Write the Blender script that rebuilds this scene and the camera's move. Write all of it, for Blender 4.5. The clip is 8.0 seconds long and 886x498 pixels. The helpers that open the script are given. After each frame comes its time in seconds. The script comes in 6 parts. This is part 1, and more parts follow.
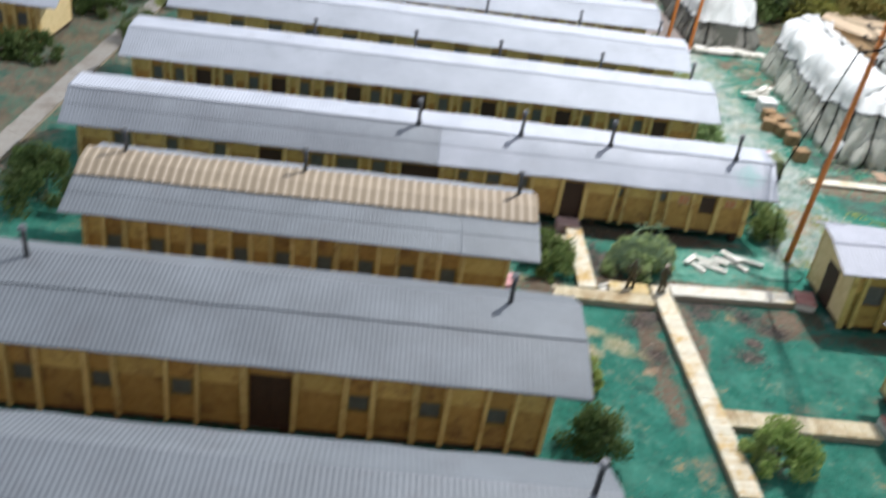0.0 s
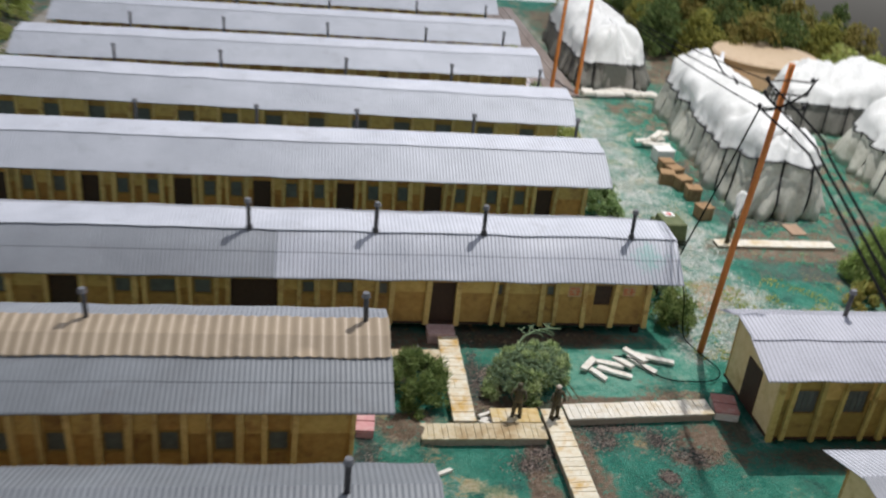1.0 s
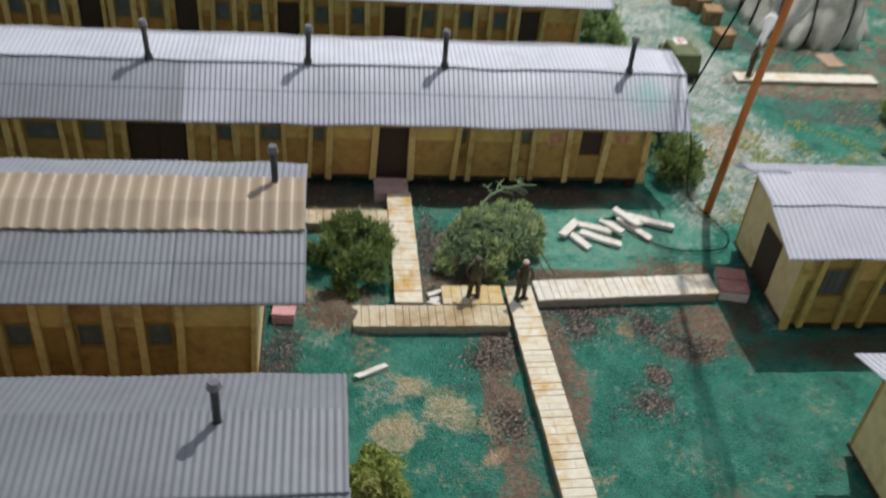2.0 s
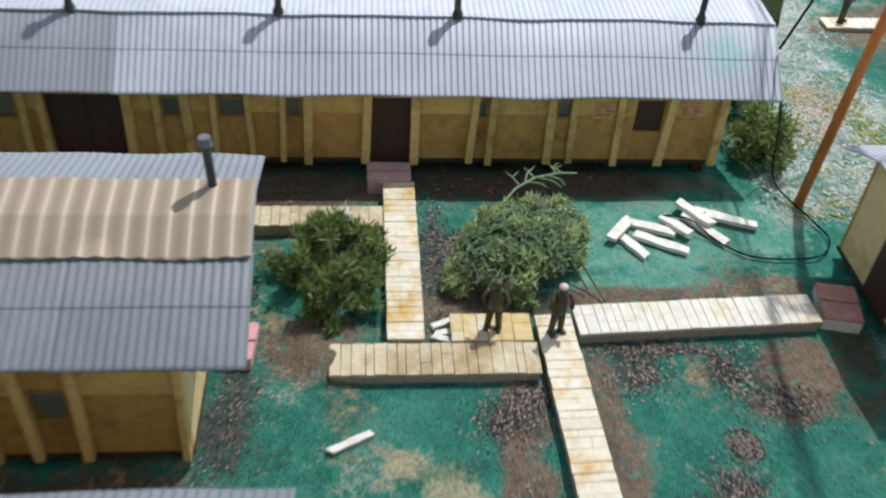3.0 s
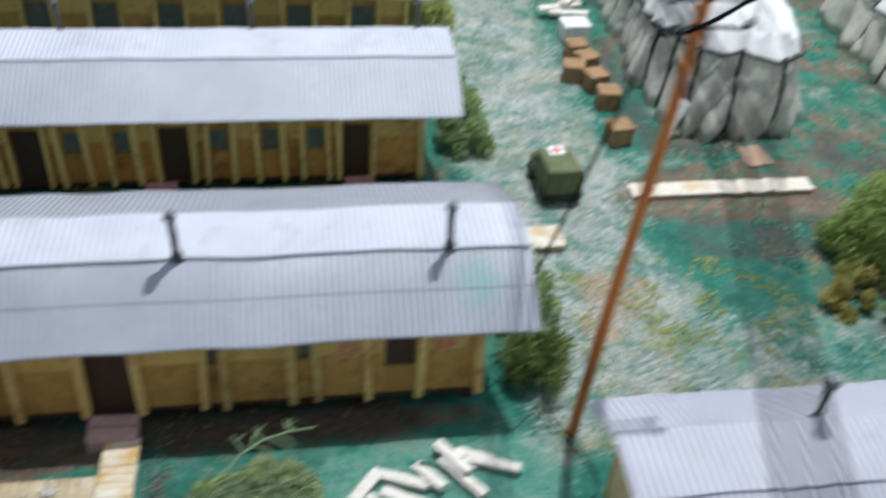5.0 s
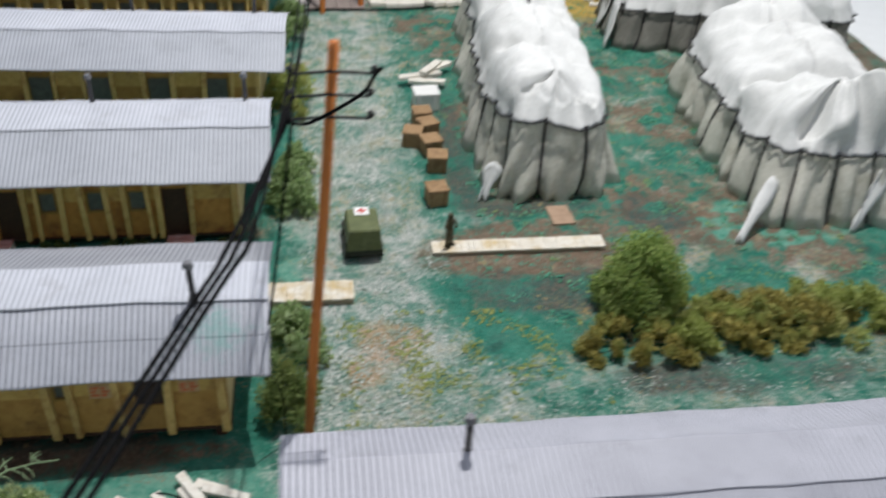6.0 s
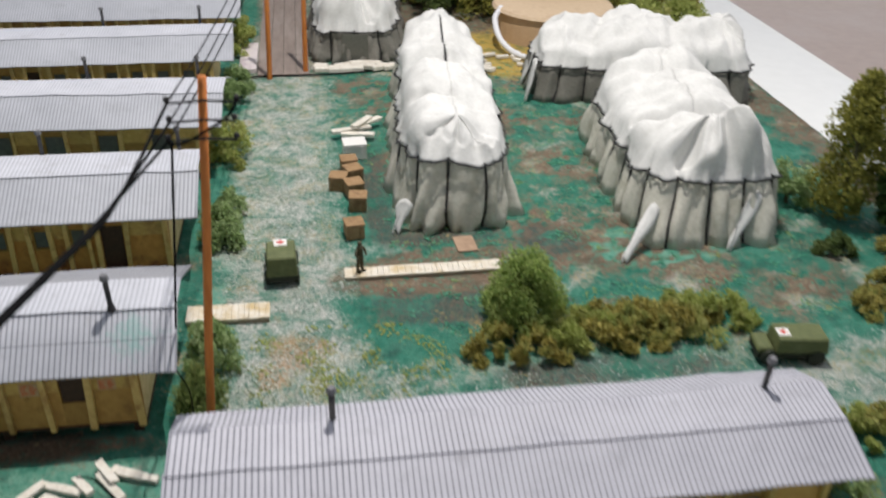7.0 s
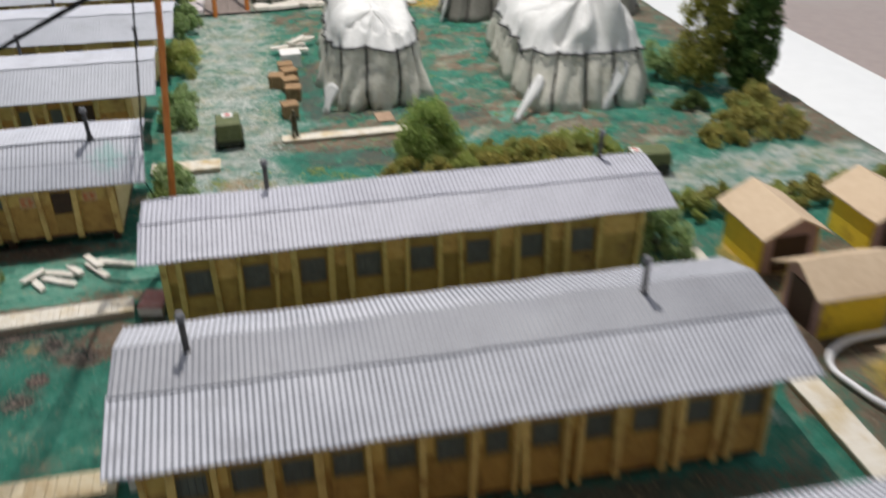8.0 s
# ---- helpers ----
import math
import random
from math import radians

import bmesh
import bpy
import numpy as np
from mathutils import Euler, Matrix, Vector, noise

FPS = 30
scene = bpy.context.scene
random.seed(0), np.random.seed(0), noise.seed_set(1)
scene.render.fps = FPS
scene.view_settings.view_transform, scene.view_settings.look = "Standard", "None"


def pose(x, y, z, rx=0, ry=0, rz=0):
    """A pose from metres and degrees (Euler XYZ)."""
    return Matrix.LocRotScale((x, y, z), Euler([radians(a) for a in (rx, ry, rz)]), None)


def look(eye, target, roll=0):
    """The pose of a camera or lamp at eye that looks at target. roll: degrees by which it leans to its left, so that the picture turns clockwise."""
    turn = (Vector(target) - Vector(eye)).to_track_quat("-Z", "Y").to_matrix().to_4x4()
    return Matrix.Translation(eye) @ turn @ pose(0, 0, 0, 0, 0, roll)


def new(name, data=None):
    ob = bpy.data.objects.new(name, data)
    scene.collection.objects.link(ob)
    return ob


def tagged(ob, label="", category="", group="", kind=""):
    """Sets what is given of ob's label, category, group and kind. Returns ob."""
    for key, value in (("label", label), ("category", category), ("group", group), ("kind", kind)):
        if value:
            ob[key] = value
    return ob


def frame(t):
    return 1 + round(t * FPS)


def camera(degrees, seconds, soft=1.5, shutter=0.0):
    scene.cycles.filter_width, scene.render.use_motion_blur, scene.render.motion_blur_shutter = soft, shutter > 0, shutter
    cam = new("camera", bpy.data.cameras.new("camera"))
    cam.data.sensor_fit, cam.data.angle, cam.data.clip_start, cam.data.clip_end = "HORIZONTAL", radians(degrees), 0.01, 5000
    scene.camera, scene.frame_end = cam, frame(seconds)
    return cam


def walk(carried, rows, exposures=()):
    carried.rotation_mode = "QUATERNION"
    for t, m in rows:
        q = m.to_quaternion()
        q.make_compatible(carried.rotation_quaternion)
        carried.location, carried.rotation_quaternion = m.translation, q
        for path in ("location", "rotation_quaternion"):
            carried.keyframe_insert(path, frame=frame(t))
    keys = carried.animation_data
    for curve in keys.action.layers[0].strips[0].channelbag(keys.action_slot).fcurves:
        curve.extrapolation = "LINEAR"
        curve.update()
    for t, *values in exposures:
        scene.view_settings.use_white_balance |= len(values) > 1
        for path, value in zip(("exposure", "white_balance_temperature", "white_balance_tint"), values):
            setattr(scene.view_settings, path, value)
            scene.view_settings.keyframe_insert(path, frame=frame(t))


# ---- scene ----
# A tabletop model of a camp of long huts. Plan numbers are in metres of the full-size camp; S brings them to the model's size.
S = 1 / 72
cam = camera(51.84, 8.0, soft=2.2, shutter=0.7)
PATH = [
    (0, (-8.081, -33.145, 19.932), (-7.971, -31.402, 18.957), 7.8),
    (0.2, (-7.306, -32.918, 20.417), (-7.18, -31.151, 19.484), 7.17),
    (0.5, (-6.496, -31.317, 20.835), (-6.327, -29.539, 19.935), 6.5),
    (0.7, (-5.822, -28.869, 20.518), (-5.61, -27.083, 19.641), 5.64),
    (1, (-4.86, -25.012, 19.631), (-4.584, -23.246, 18.735), 5.4),
    (1.2, (-4.645, -23.481, 19.267), (-4.354, -21.746, 18.314), 4.68),
    (1.5, (-3.48, -21.073, 18.185), (-3.174, -19.408, 17.12), 5.4),
    (1.7, (-2.747, -20.312, 17.783), (-2.455, -18.692, 16.647), 5.9),
    (2.8, (-0.608, -14.426, 14.795), (-0.448, -12.923, 13.485), 3.6),
    (3, (-0.528, -13.055, 14.298), (-0.351, -11.559, 12.983), 4.3),
    (3.2, (-0.469, -12.228, 13.468), (-0.265, -10.725, 12.163), 4.38),
    (3.5, (-0.119, -10.876, 12.714), (0.118, -9.398, 11.388), 5.2),
    (3.7, (0.108, -10.405, 12.567), (0.358, -8.928, 11.24), 5.66),
    (4, (0.545, -9.797, 12.836), (0.83, -8.339, 11.497), 7.0),
    (4.2, (0.889, -9.441, 13.313), (1.178, -7.992, 11.963), 6.94),
    (4.5, (1.717, -8.53, 14.676), (2.015, -7.079, 13.333), 6.6),
    (4.7, (2.314, -8.452, 15.231), (2.615, -6.967, 13.923), 5.74),
    (5, (4.695, -8.997, 16.825), (4.992, -7.444, 15.601), 4.3),
    (5.2, (6.384, -9.339, 17.289), (6.65, -7.771, 16.077), 4.2),
    (6.3, (12.501, -13.208, 20.229), (12.777, -11.561, 19.128), 3.1),
    (6.5, (13.087, -13.875, 20.83), (13.365, -12.208, 19.76), 2.8),
    (6.8, (13.892, -15.64, 20.266), (14.169, -13.936, 19.252), 2.3),
    (7, (14.363, -16.929, 19.728), (14.638, -15.221, 18.725), 1.5),
    (7.2, (14.503, -18.456, 19.161), (14.783, -16.733, 18.181), 1.05),
    (7.5, (14.606, -22.143, 18.235), (14.901, -20.418, 17.268), -0.0),
    (7.7, (14.695, -24.056, 17.638), (15.001, -22.333, 16.667), -0.52),
    (8, (14.809, -27.341, 17.326), (15.156, -25.635, 16.341), -0.7),
]
walk(cam, [(t, look(Vector(eye) * S, Vector(target) * S, roll)) for t, eye, target, roll in PATH],
     [(0.0, 0.45, 6100, 9), (0.5, 0.26, 6200, 9), (1.0, 0.02, 6350, 11), (1.5, -0.14, 6450, 11), (3.0, 0.22, 6000, 8), (3.5, 0.23, 5950, 8), (4.0, 0.27, 5950, 8),
      (4.5, 0.28, 6000, 8), (5.0, 0.1, 5900, 9), (6.5, -0.22, 6550, 10), (7.0, -0.16, 6650, 11), (7.5, -0.1, 6600, 11), (8.0, -0.1, 6600, 11)])

# ---- light ----
world = bpy.data.worlds.new("room_light")
scene.world = world
world.use_nodes = True
wt = world.node_tree
sky = wt.nodes.new("ShaderNodeTexSky")
sky.sky_type, sky.sun_disc = "NISHITA", False
sky.sun_elevation, sky.sun_rotation = radians(63.9), radians(39.2)
pale = wt.nodes.new("ShaderNodeHueSaturation")
pale.inputs["Saturation"].default_value = 0.35
wt.links.new(sky.outputs[0], pale.inputs["Color"])
wt.links.new(pale.outputs[0], wt.nodes["Background"].inputs[0])
wt.nodes["Background"].inputs[1].default_value = 0.12
# the room's lamp hangs less than a metre over the north-east part of the model
lamp = new("room_lamp", bpy.data.lights.new("room_lamp", "POINT"))
lamp.data.energy, lamp.data.shadow_soft_size, lamp.data.color = 27.0, 0.007, (1.0, 0.97, 0.93)
lamp.location = Vector((20.5, 22.5, 56)) * S
scene.view_settings.exposure = 0.0


# ---- materials ----
def nodes_of(name):
    m = bpy.data.materials.new(name)
    m.use_nodes = True
    return m, m.node_tree, m.node_tree.nodes["Principled BSDF"]


def nd(tree, kind, **inputs):
    n = tree.nodes.new(kind)
    for key, value in inputs.items():
        n.inputs[key.replace("_", " ")].default_value = value
    return n


def mixed(tree, a, b, fac, blend="MIX"):
    n = tree.nodes.new("ShaderNodeMix")
    n.data_type, n.blend_type = "RGBA", blend
    for socket, value in ((n.inputs[6], a), (n.inputs[7], b), (n.inputs[0], fac)):
        if isinstance(value, tuple):
            socket.default_value = (*value, 1)
        elif isinstance(value, (int, float)):
            socket.default_value = value
        else:
            tree.links.new(value, socket)
    return n.outputs[2]


def math_node(tree, op, a, b=0.0):
    n = tree.nodes.new("ShaderNodeMath")
    n.operation = op
    for socket, value in ((n.inputs[0], a), (n.inputs[1], b)):
        if isinstance(value, (int, float)):
            socket.default_value = value
        else:
            tree.links.new(value, socket)
    return n.outputs[0]


def steps(tree, value, lo, hi):
    n = tree.nodes.new("ShaderNodeMapRange")
    n.inputs[1].default_value, n.inputs[2].default_value = lo, hi
    tree.links.new(value, n.inputs[0])
    return n.outputs[0]


def coords(tree, stretch=(1, 1, 1)):
    """Object coordinates in full-size metres, shifted at random from object to object."""
    co, info = tree.nodes.new("ShaderNodeTexCoord"), tree.nodes.new("ShaderNodeObjectInfo")
    m = tree.nodes.new("ShaderNodeMapping")
    m.inputs[3].default_value = [s / S for s in stretch]
    tree.links.new(co.outputs["Object"], m.inputs[0])
    add = tree.nodes.new("ShaderNodeVectorMath")
    add.operation = "MULTIPLY_ADD"
    tree.links.new(m.outputs[0], add.inputs[0])
    add.inputs[1].default_value = (1, 1, 1)
    shift = math_node(tree, "MULTIPLY", info.outputs["Random"], 60.0)
    tree.links.new(shift, add.inputs[2])
    return add.outputs[0], info.outputs["Random"], co


def noise_of(tree, at, scale, detail=4.0, rough=0.6):
    n = nd(tree, "ShaderNodeTexNoise", Scale=scale, Detail=detail, Roughness=rough)
    tree.links.new(at, n.inputs["Vector"])
    return n.outputs[0]


def bumped(tree, shader, height, strength, distance):
    b = nd(tree, "ShaderNodeBump", Strength=strength, Distance=distance * S)
    tree.links.new(height, b.inputs["Height"])
    tree.links.new(b.outputs[0], shader.inputs["Normal"])


def plain(name, base, second, worn=None, rough=0.7, fine=9.0, coarse=0.8, bump=0.3, depth=0.03, vary=0.15, metal=0.0, stretch=(1, 1, 1), spec=0.3, spread=False):
    """A surface of two tones at two scales with fine relief; worn shows in patches."""
    m, t, p = nodes_of(name)
    at, rnd, _ = coords(t, stretch)
    wide = at
    if spread:  # stains run on from piece to piece
        geo, sized = t.nodes.new("ShaderNodeNewGeometry"), t.nodes.new("ShaderNodeMapping")
        sized.inputs[3].default_value = (1 / S, 1 / S, 1 / S)
        t.links.new(geo.outputs["Position"], sized.inputs[0])
        wide = sized.outputs[0]
    small, large = noise_of(t, at, fine), noise_of(t, wide, coarse, 6.0, 0.7)
    col = mixed(t, base, second, steps(t, small, 0.35, 0.68))
    if worn:
        col = mixed(t, col, worn, steps(t, large, 0.47 if spread else 0.52, 0.66 if spread else 0.7))
    dark = math_node(t, "MULTIPLY_ADD", rnd, vary)
    dark.node.inputs[2].default_value = 1 - vary / 2
    col = mixed(t, col, (0, 0, 0), math_node(t, "SUBTRACT", 1.0, dark)) if vary else col
    t.links.new(col, p.inputs["Base Color"])
    p.inputs["Roughness"].default_value, p.inputs["Metallic"].default_value = rough, metal
    p.inputs["Specular IOR Level"].default_value = spec
    bumped(t, p, small, bump, depth)
    return m


def sheet_metal(name, light, grey, pitch, groove, stain, rough=0.42, paint=None, line=(0.10, 0.105, 0.12), narrow=(-0.45, -0.95)):
    """Corrugated card sheet, stained in clouds; printed dark grooves or painted crest highlights follow the waves along
    x.
    """
    m, t, p = nodes_of(name)
    at, rnd, co = coords(t)
    xyz = t.nodes.new("ShaderNodeSeparateXYZ")
    t.links.new(co.outputs["Object"], xyz.inputs[0])
    wave = math_node(t, "SINE", math_node(t, "MULTIPLY", xyz.outputs[0], 2 * math.pi / (pitch * S)))
    small, large = noise_of(t, at, 6.0), noise_of(t, at, 0.35, 6.0, 0.65)
    col = mixed(t, light, grey, steps(t, large, 0.3, 0.72))
    lines = math_node(t, "MULTIPLY", steps(t, wave, *narrow), math_node(t, "MULTIPLY_ADD", large, groove))
    lines.node.inputs[1].links[0].from_node.inputs[2].default_value = groove * 0.35
    col = mixed(t, col, line, lines)
    col = mixed(t, col, stain, math_node(t, "MULTIPLY", steps(t, noise_of(t, at, 0.9, 5.0, 0.7), 0.55, 0.72), 0.6))
    if paint:  # a smear of green scenery paint: place along x and y, size
        px, py, r = paint
        far = math_node(t, "MULTIPLY", math_node(t, "ABSOLUTE", math_node(t, "SUBTRACT", xyz.outputs[0], px * S)), 1 / (r * S))
        up = math_node(t, "MULTIPLY", math_node(t, "ABSOLUTE", math_node(t, "SUBTRACT", xyz.outputs[1], py * S)), 1 / (r * 0.8 * S))
        flecks = noise_of(t, at, 4.0, 6.0, 0.85)
        smear = steps(t, math_node(t, "ADD", math_node(t, "ADD", far, up), math_node(t, "MULTIPLY", flecks, 5.0)), 3.5, 2.7)
        col = mixed(t, col, (0.16, 0.42, 0.36), math_node(t, "MULTIPLY", smear, 0.5))
    t.links.new(col, p.inputs["Base Color"])
    p.inputs["Roughness"].default_value, p.inputs["Metallic"].default_value = rough, 0.0
    p.inputs["Specular IOR Level"].default_value = 0.35
    bumped(t, p, small, 0.25, 0.02)
    return m


METAL = sheet_metal("grey_corrugated_sheet", (0.58, 0.59, 0.64), (0.45, 0.465, 0.51), 0.16, 0.28, (0.36, 0.36, 0.38), 0.5)
METAL_DULL = sheet_metal("dull_corrugated_sheet", (0.23, 0.245, 0.26), (0.17, 0.18, 0.19), 0.16, 0.45, (0.17, 0.17, 0.18), 0.5)
METAL_SMEARED = sheet_metal("grey_corrugated_sheet_with_green_smear", (0.50, 0.51, 0.56), (0.37, 0.385, 0.425), 0.16, 0.75, (0.36, 0.36, 0.38), 0.5, (15.6, 1.0, 0.95))
# its pale lines paint the light caught along the wave crests
ORANGE_SHEET = sheet_metal("tan_corrugated_sheet", (0.38, 0.30, 0.205), (0.31, 0.24, 0.165), 0.36, 0.8, (0.28, 0.22, 0.155), 0.65, None, (0.56, 0.46, 0.36), (0.72, 0.98))
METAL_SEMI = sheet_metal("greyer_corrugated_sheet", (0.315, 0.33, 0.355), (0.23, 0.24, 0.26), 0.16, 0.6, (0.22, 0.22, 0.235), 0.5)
# greyer near-slope sheet, with the slope's weaker light put into its colour
METAL_SLOPE_SHADE = sheet_metal("shade_grey_corrugated_sheet", (0.44, 0.455, 0.495), (0.35, 0.365, 0.40), 0.16, 0.34, (0.29, 0.30, 0.32), 0.5)
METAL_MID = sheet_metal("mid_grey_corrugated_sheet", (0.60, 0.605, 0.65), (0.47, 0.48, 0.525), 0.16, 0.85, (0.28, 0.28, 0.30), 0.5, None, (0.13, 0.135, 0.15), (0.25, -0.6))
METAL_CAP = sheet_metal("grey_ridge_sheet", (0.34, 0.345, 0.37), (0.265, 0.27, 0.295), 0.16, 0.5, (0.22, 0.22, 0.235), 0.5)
METAL_LILAC = sheet_metal("smooth_lilac_grey_sheet", (0.50, 0.50, 0.555), (0.41, 0.41, 0.46), 0.16, 0.8, (0.27, 0.27, 0.30), 0.5)
WALL = plain("yellow_brown_card_wall", (0.50, 0.30, 0.085), (0.39, 0.215, 0.062), (0.20, 0.095, 0.04), 0.75, 4.0, 0.9, vary=0.4)
WALL_ORANGE = plain("orange_brown_card_wall", (0.56, 0.29, 0.075), (0.44, 0.21, 0.055), (0.22, 0.09, 0.035), 0.75, 4.0, 0.9, vary=0.4)
WALL_OLIVE = plain("olive_yellow_card_wall", (0.43, 0.31, 0.085), (0.34, 0.235, 0.065), (0.20, 0.12, 0.045), 0.75, 4.0, 0.9, vary=0.4)
# paler than WALL: room light on the hut ends is put into the colour
WALL_END = plain("brightened_end_wall", (0.78, 0.62, 0.34), (0.68, 0.52, 0.25), (0.52, 0.38, 0.16), 0.75, 3.0, 0.8, vary=0.1)
WALL_PALE = plain("pale_yellow_upper_panel", (0.66, 0.46, 0.15), (0.55, 0.355, 0.105), (0.36, 0.20, 0.07), 0.75, 4.0, 1.3, vary=0.35)
POST = plain("ochre_wood_strip", (0.70, 0.50, 0.19), (0.58, 0.39, 0.13), (0.40, 0.22, 0.07), 0.7, 6.0, 1.4, vary=0.5)
POST_OLIVE = plain("olive_yellow_wood_strip", (0.60, 0.47, 0.16), (0.49, 0.37, 0.11), (0.32, 0.21, 0.06), 0.7, 6.0, 1.4, vary=0.45)
DOOR = plain("dark_brown_door", (0.065, 0.035, 0.022), (0.045, 0.025, 0.018), None, 0.6)
PANE = plain("grey_window_pane", (0.135, 0.14, 0.13), (0.095, 0.098, 0.09), (0.16, 0.165, 0.15), 0.35, 4.0, 1.5, bump=0.05, spec=0.4)
BAR_GREY = plain("grey_glazing_bar", (0.14, 0.145, 0.145), (0.11, 0.115, 0.115), None, 0.6)
FRAME = plain("window_frame_ochre", (0.34, 0.22, 0.06), (0.26, 0.16, 0.05), None, 0.65)
BLACK = plain("black_painted_wire", (0.018, 0.018, 0.02), (0.03, 0.028, 0.028), None, 0.5, vary=0.0)
WIRE = plain("matt_black_thread", (0.006, 0.006, 0.007), (0.01, 0.01, 0.01), None, 0.95, vary=0.0, spec=0.05)
PIPE = plain("sooty_stovepipe", (0.035, 0.035, 0.038), (0.06, 0.058, 0.058), (0.12, 0.11, 0.10), 0.5)
PIPE_CAP = plain("weathered_grey_pipe_cap", (0.20, 0.20, 0.21), (0.13, 0.13, 0.14), (0.07, 0.07, 0.07), 0.5)
STEP_PALE = plain("pale_pinkish_step", (0.58, 0.40, 0.36), (0.50, 0.31, 0.28), (0.42, 0.27, 0.24), 0.7, 6.0, 2.0)
STEP = plain("faded_red_step", (0.50, 0.21, 0.18), (0.50, 0.26, 0.23), (0.58, 0.40, 0.36), 0.7, 6.0, 2.0)
BOARD_STREAKED = plain("yellow_streaked_walk_board", (0.74, 0.69, 0.57), (0.66, 0.57, 0.40), (0.56, 0.34, 0.085), 0.7, 5.0, 1.1, vary=0.16, spread=True)
BOARD_STAINED = plain("yellow_stained_walk_board", (0.62, 0.48, 0.24), (0.54, 0.36, 0.12), (0.64, 0.58, 0.46), 0.7, 5.0, 1.6, vary=0.18, spread=True)
BOARD = plain("whitewashed_walk_board", (0.74, 0.70, 0.62), (0.67, 0.61, 0.50), (0.55, 0.42, 0.22), 0.7, 5.0, 0.9, vary=0.14, spread=True)
BOARD_DIRTY = plain("dirt_smeared_walk_board", (0.62, 0.55, 0.40), (0.55, 0.44, 0.26), (0.38, 0.27, 0.14), 0.75, 6.0, 0.8, vary=0.18, spread=True)
BOARD_GREY = plain("weathered_grey_walk_board", (0.40, 0.37, 0.33), (0.33, 0.30, 0.26), (0.24, 0.20, 0.16), 0.75, 5.0, 0.5, vary=0.14, spread=True)
GAP = plain("bearer_wood", (0.42, 0.36, 0.27), (0.32, 0.26, 0.19), None, 0.8)
WHITE_WOOD = plain("white_cut_timber", (0.78, 0.75, 0.68), (0.68, 0.63, 0.54), (0.56, 0.50, 0.42), 0.7, 6.0, 1.4, vary=0.2)
POLE_WOOD = plain("orange_brown_pole", (0.60, 0.21, 0.05), (0.48, 0.15, 0.035), (0.30, 0.09, 0.025), 0.55, 6.0, 1.0, stretch=(1, 1, 0.2))
BARK = plain("bush_twig_bark", (0.10, 0.09, 0.05), (0.14, 0.15, 0.08), None, 0.8)
PALE_TWIG = plain("pale_green_twig", (0.22, 0.30, 0.16), (0.16, 0.22, 0.12), None, 0.7)
CANVAS = plain("white_tent_canvas", (0.70, 0.70, 0.68), (0.63, 0.63, 0.61), (0.54, 0.54, 0.52), 0.85, 7.0, 0.5, bump=0.35, depth=0.05, vary=0.05)
# dark taupe paints the shaded recess under the canopy into the wall cloth
TAUPE_SHADE_WALL = plain("taupe_shade_tent_wall", (0.20, 0.19, 0.165), (0.155, 0.15, 0.13), (0.26, 0.25, 0.22), 0.85, 7.0, 0.6, bump=0.35, depth=0.05, vary=0.1)
# canvas greyed for the walls; part of their shade is in this colour
CANVAS_WALL = plain("shade_grey_tent_wall", (0.62, 0.605, 0.53), (0.52, 0.505, 0.43), (0.38, 0.365, 0.29), 0.85, 7.0, 0.6, bump=0.35, depth=0.05, vary=0.1)
TENT_DOOR = plain("grey_green_tent_end", (0.13, 0.13, 0.11), (0.10, 0.10, 0.085), None, 0.8)
OLIVE = plain("olive_drab_paint", (0.13, 0.15, 0.06), (0.10, 0.12, 0.05), (0.17, 0.19, 0.09), 0.55, 5.0, 1.2)
OLIVE_DARK = plain("dark_olive_paint", (0.022, 0.026, 0.018), (0.03, 0.034, 0.022), None, 0.6)
CRATE = plain("brown_crate_card", (0.36, 0.23, 0.12), (0.28, 0.17, 0.08), (0.19, 0.11, 0.055), 0.7, 6.0, 2.0)
SIGN_WHITE = plain("white_sign_card", (0.8, 0.79, 0.76), (0.74, 0.73, 0.7), None, 0.6)
POSTER = plain("faded_poster_paper", (0.56, 0.40, 0.22), (0.50, 0.32, 0.16), (0.46, 0.22, 0.12), 0.7, 6.0, 3.0)
POSTER_RED = plain("orange_red_poster_ink", (0.62, 0.17, 0.07), (0.52, 0.16, 0.08), (0.58, 0.34, 0.18), 0.7, 6.0, 4.0)
SIGN_RED = plain("red_sign_paint", (0.60, 0.06, 0.05), (0.52, 0.07, 0.06), None, 0.6)
PINK_CARD = plain("pink_step_card", (0.60, 0.28, 0.29), (0.66, 0.38, 0.38), (0.66, 0.5, 0.48), 0.7, 5.0, 2.0)
HOUSE_YELLOW = plain("yellow_card_wall", (0.74, 0.53, 0.04), (0.66, 0.46, 0.035), (0.32, 0.20, 0.03), 0.6, 4.0, 0.8)
HOUSE_MAUVE = plain("mauve_card_wall", (0.40, 0.26, 0.24), (0.33, 0.21, 0.19), None, 0.7)
MAT_BROWN = plain("brown_card_mat", (0.42, 0.29, 0.20), (0.36, 0.24, 0.16), (0.28, 0.19, 0.13), 0.75, 4.0, 1.0, vary=0.05)
HOUSE_ROOF = plain("tan_card_roof", (0.62, 0.48, 0.33), (0.56, 0.42, 0.28), (0.50, 0.36, 0.24), 0.7, 3.0, 0.6, vary=0.06)
HOSE = plain("white_plastic_hose", (0.78, 0.78, 0.80), (0.72, 0.72, 0.74), None, 0.35, bump=0.05)
TANK = plain("tan_card_drum", (0.55, 0.38, 0.23), (0.48, 0.32, 0.19), None, 0.7)
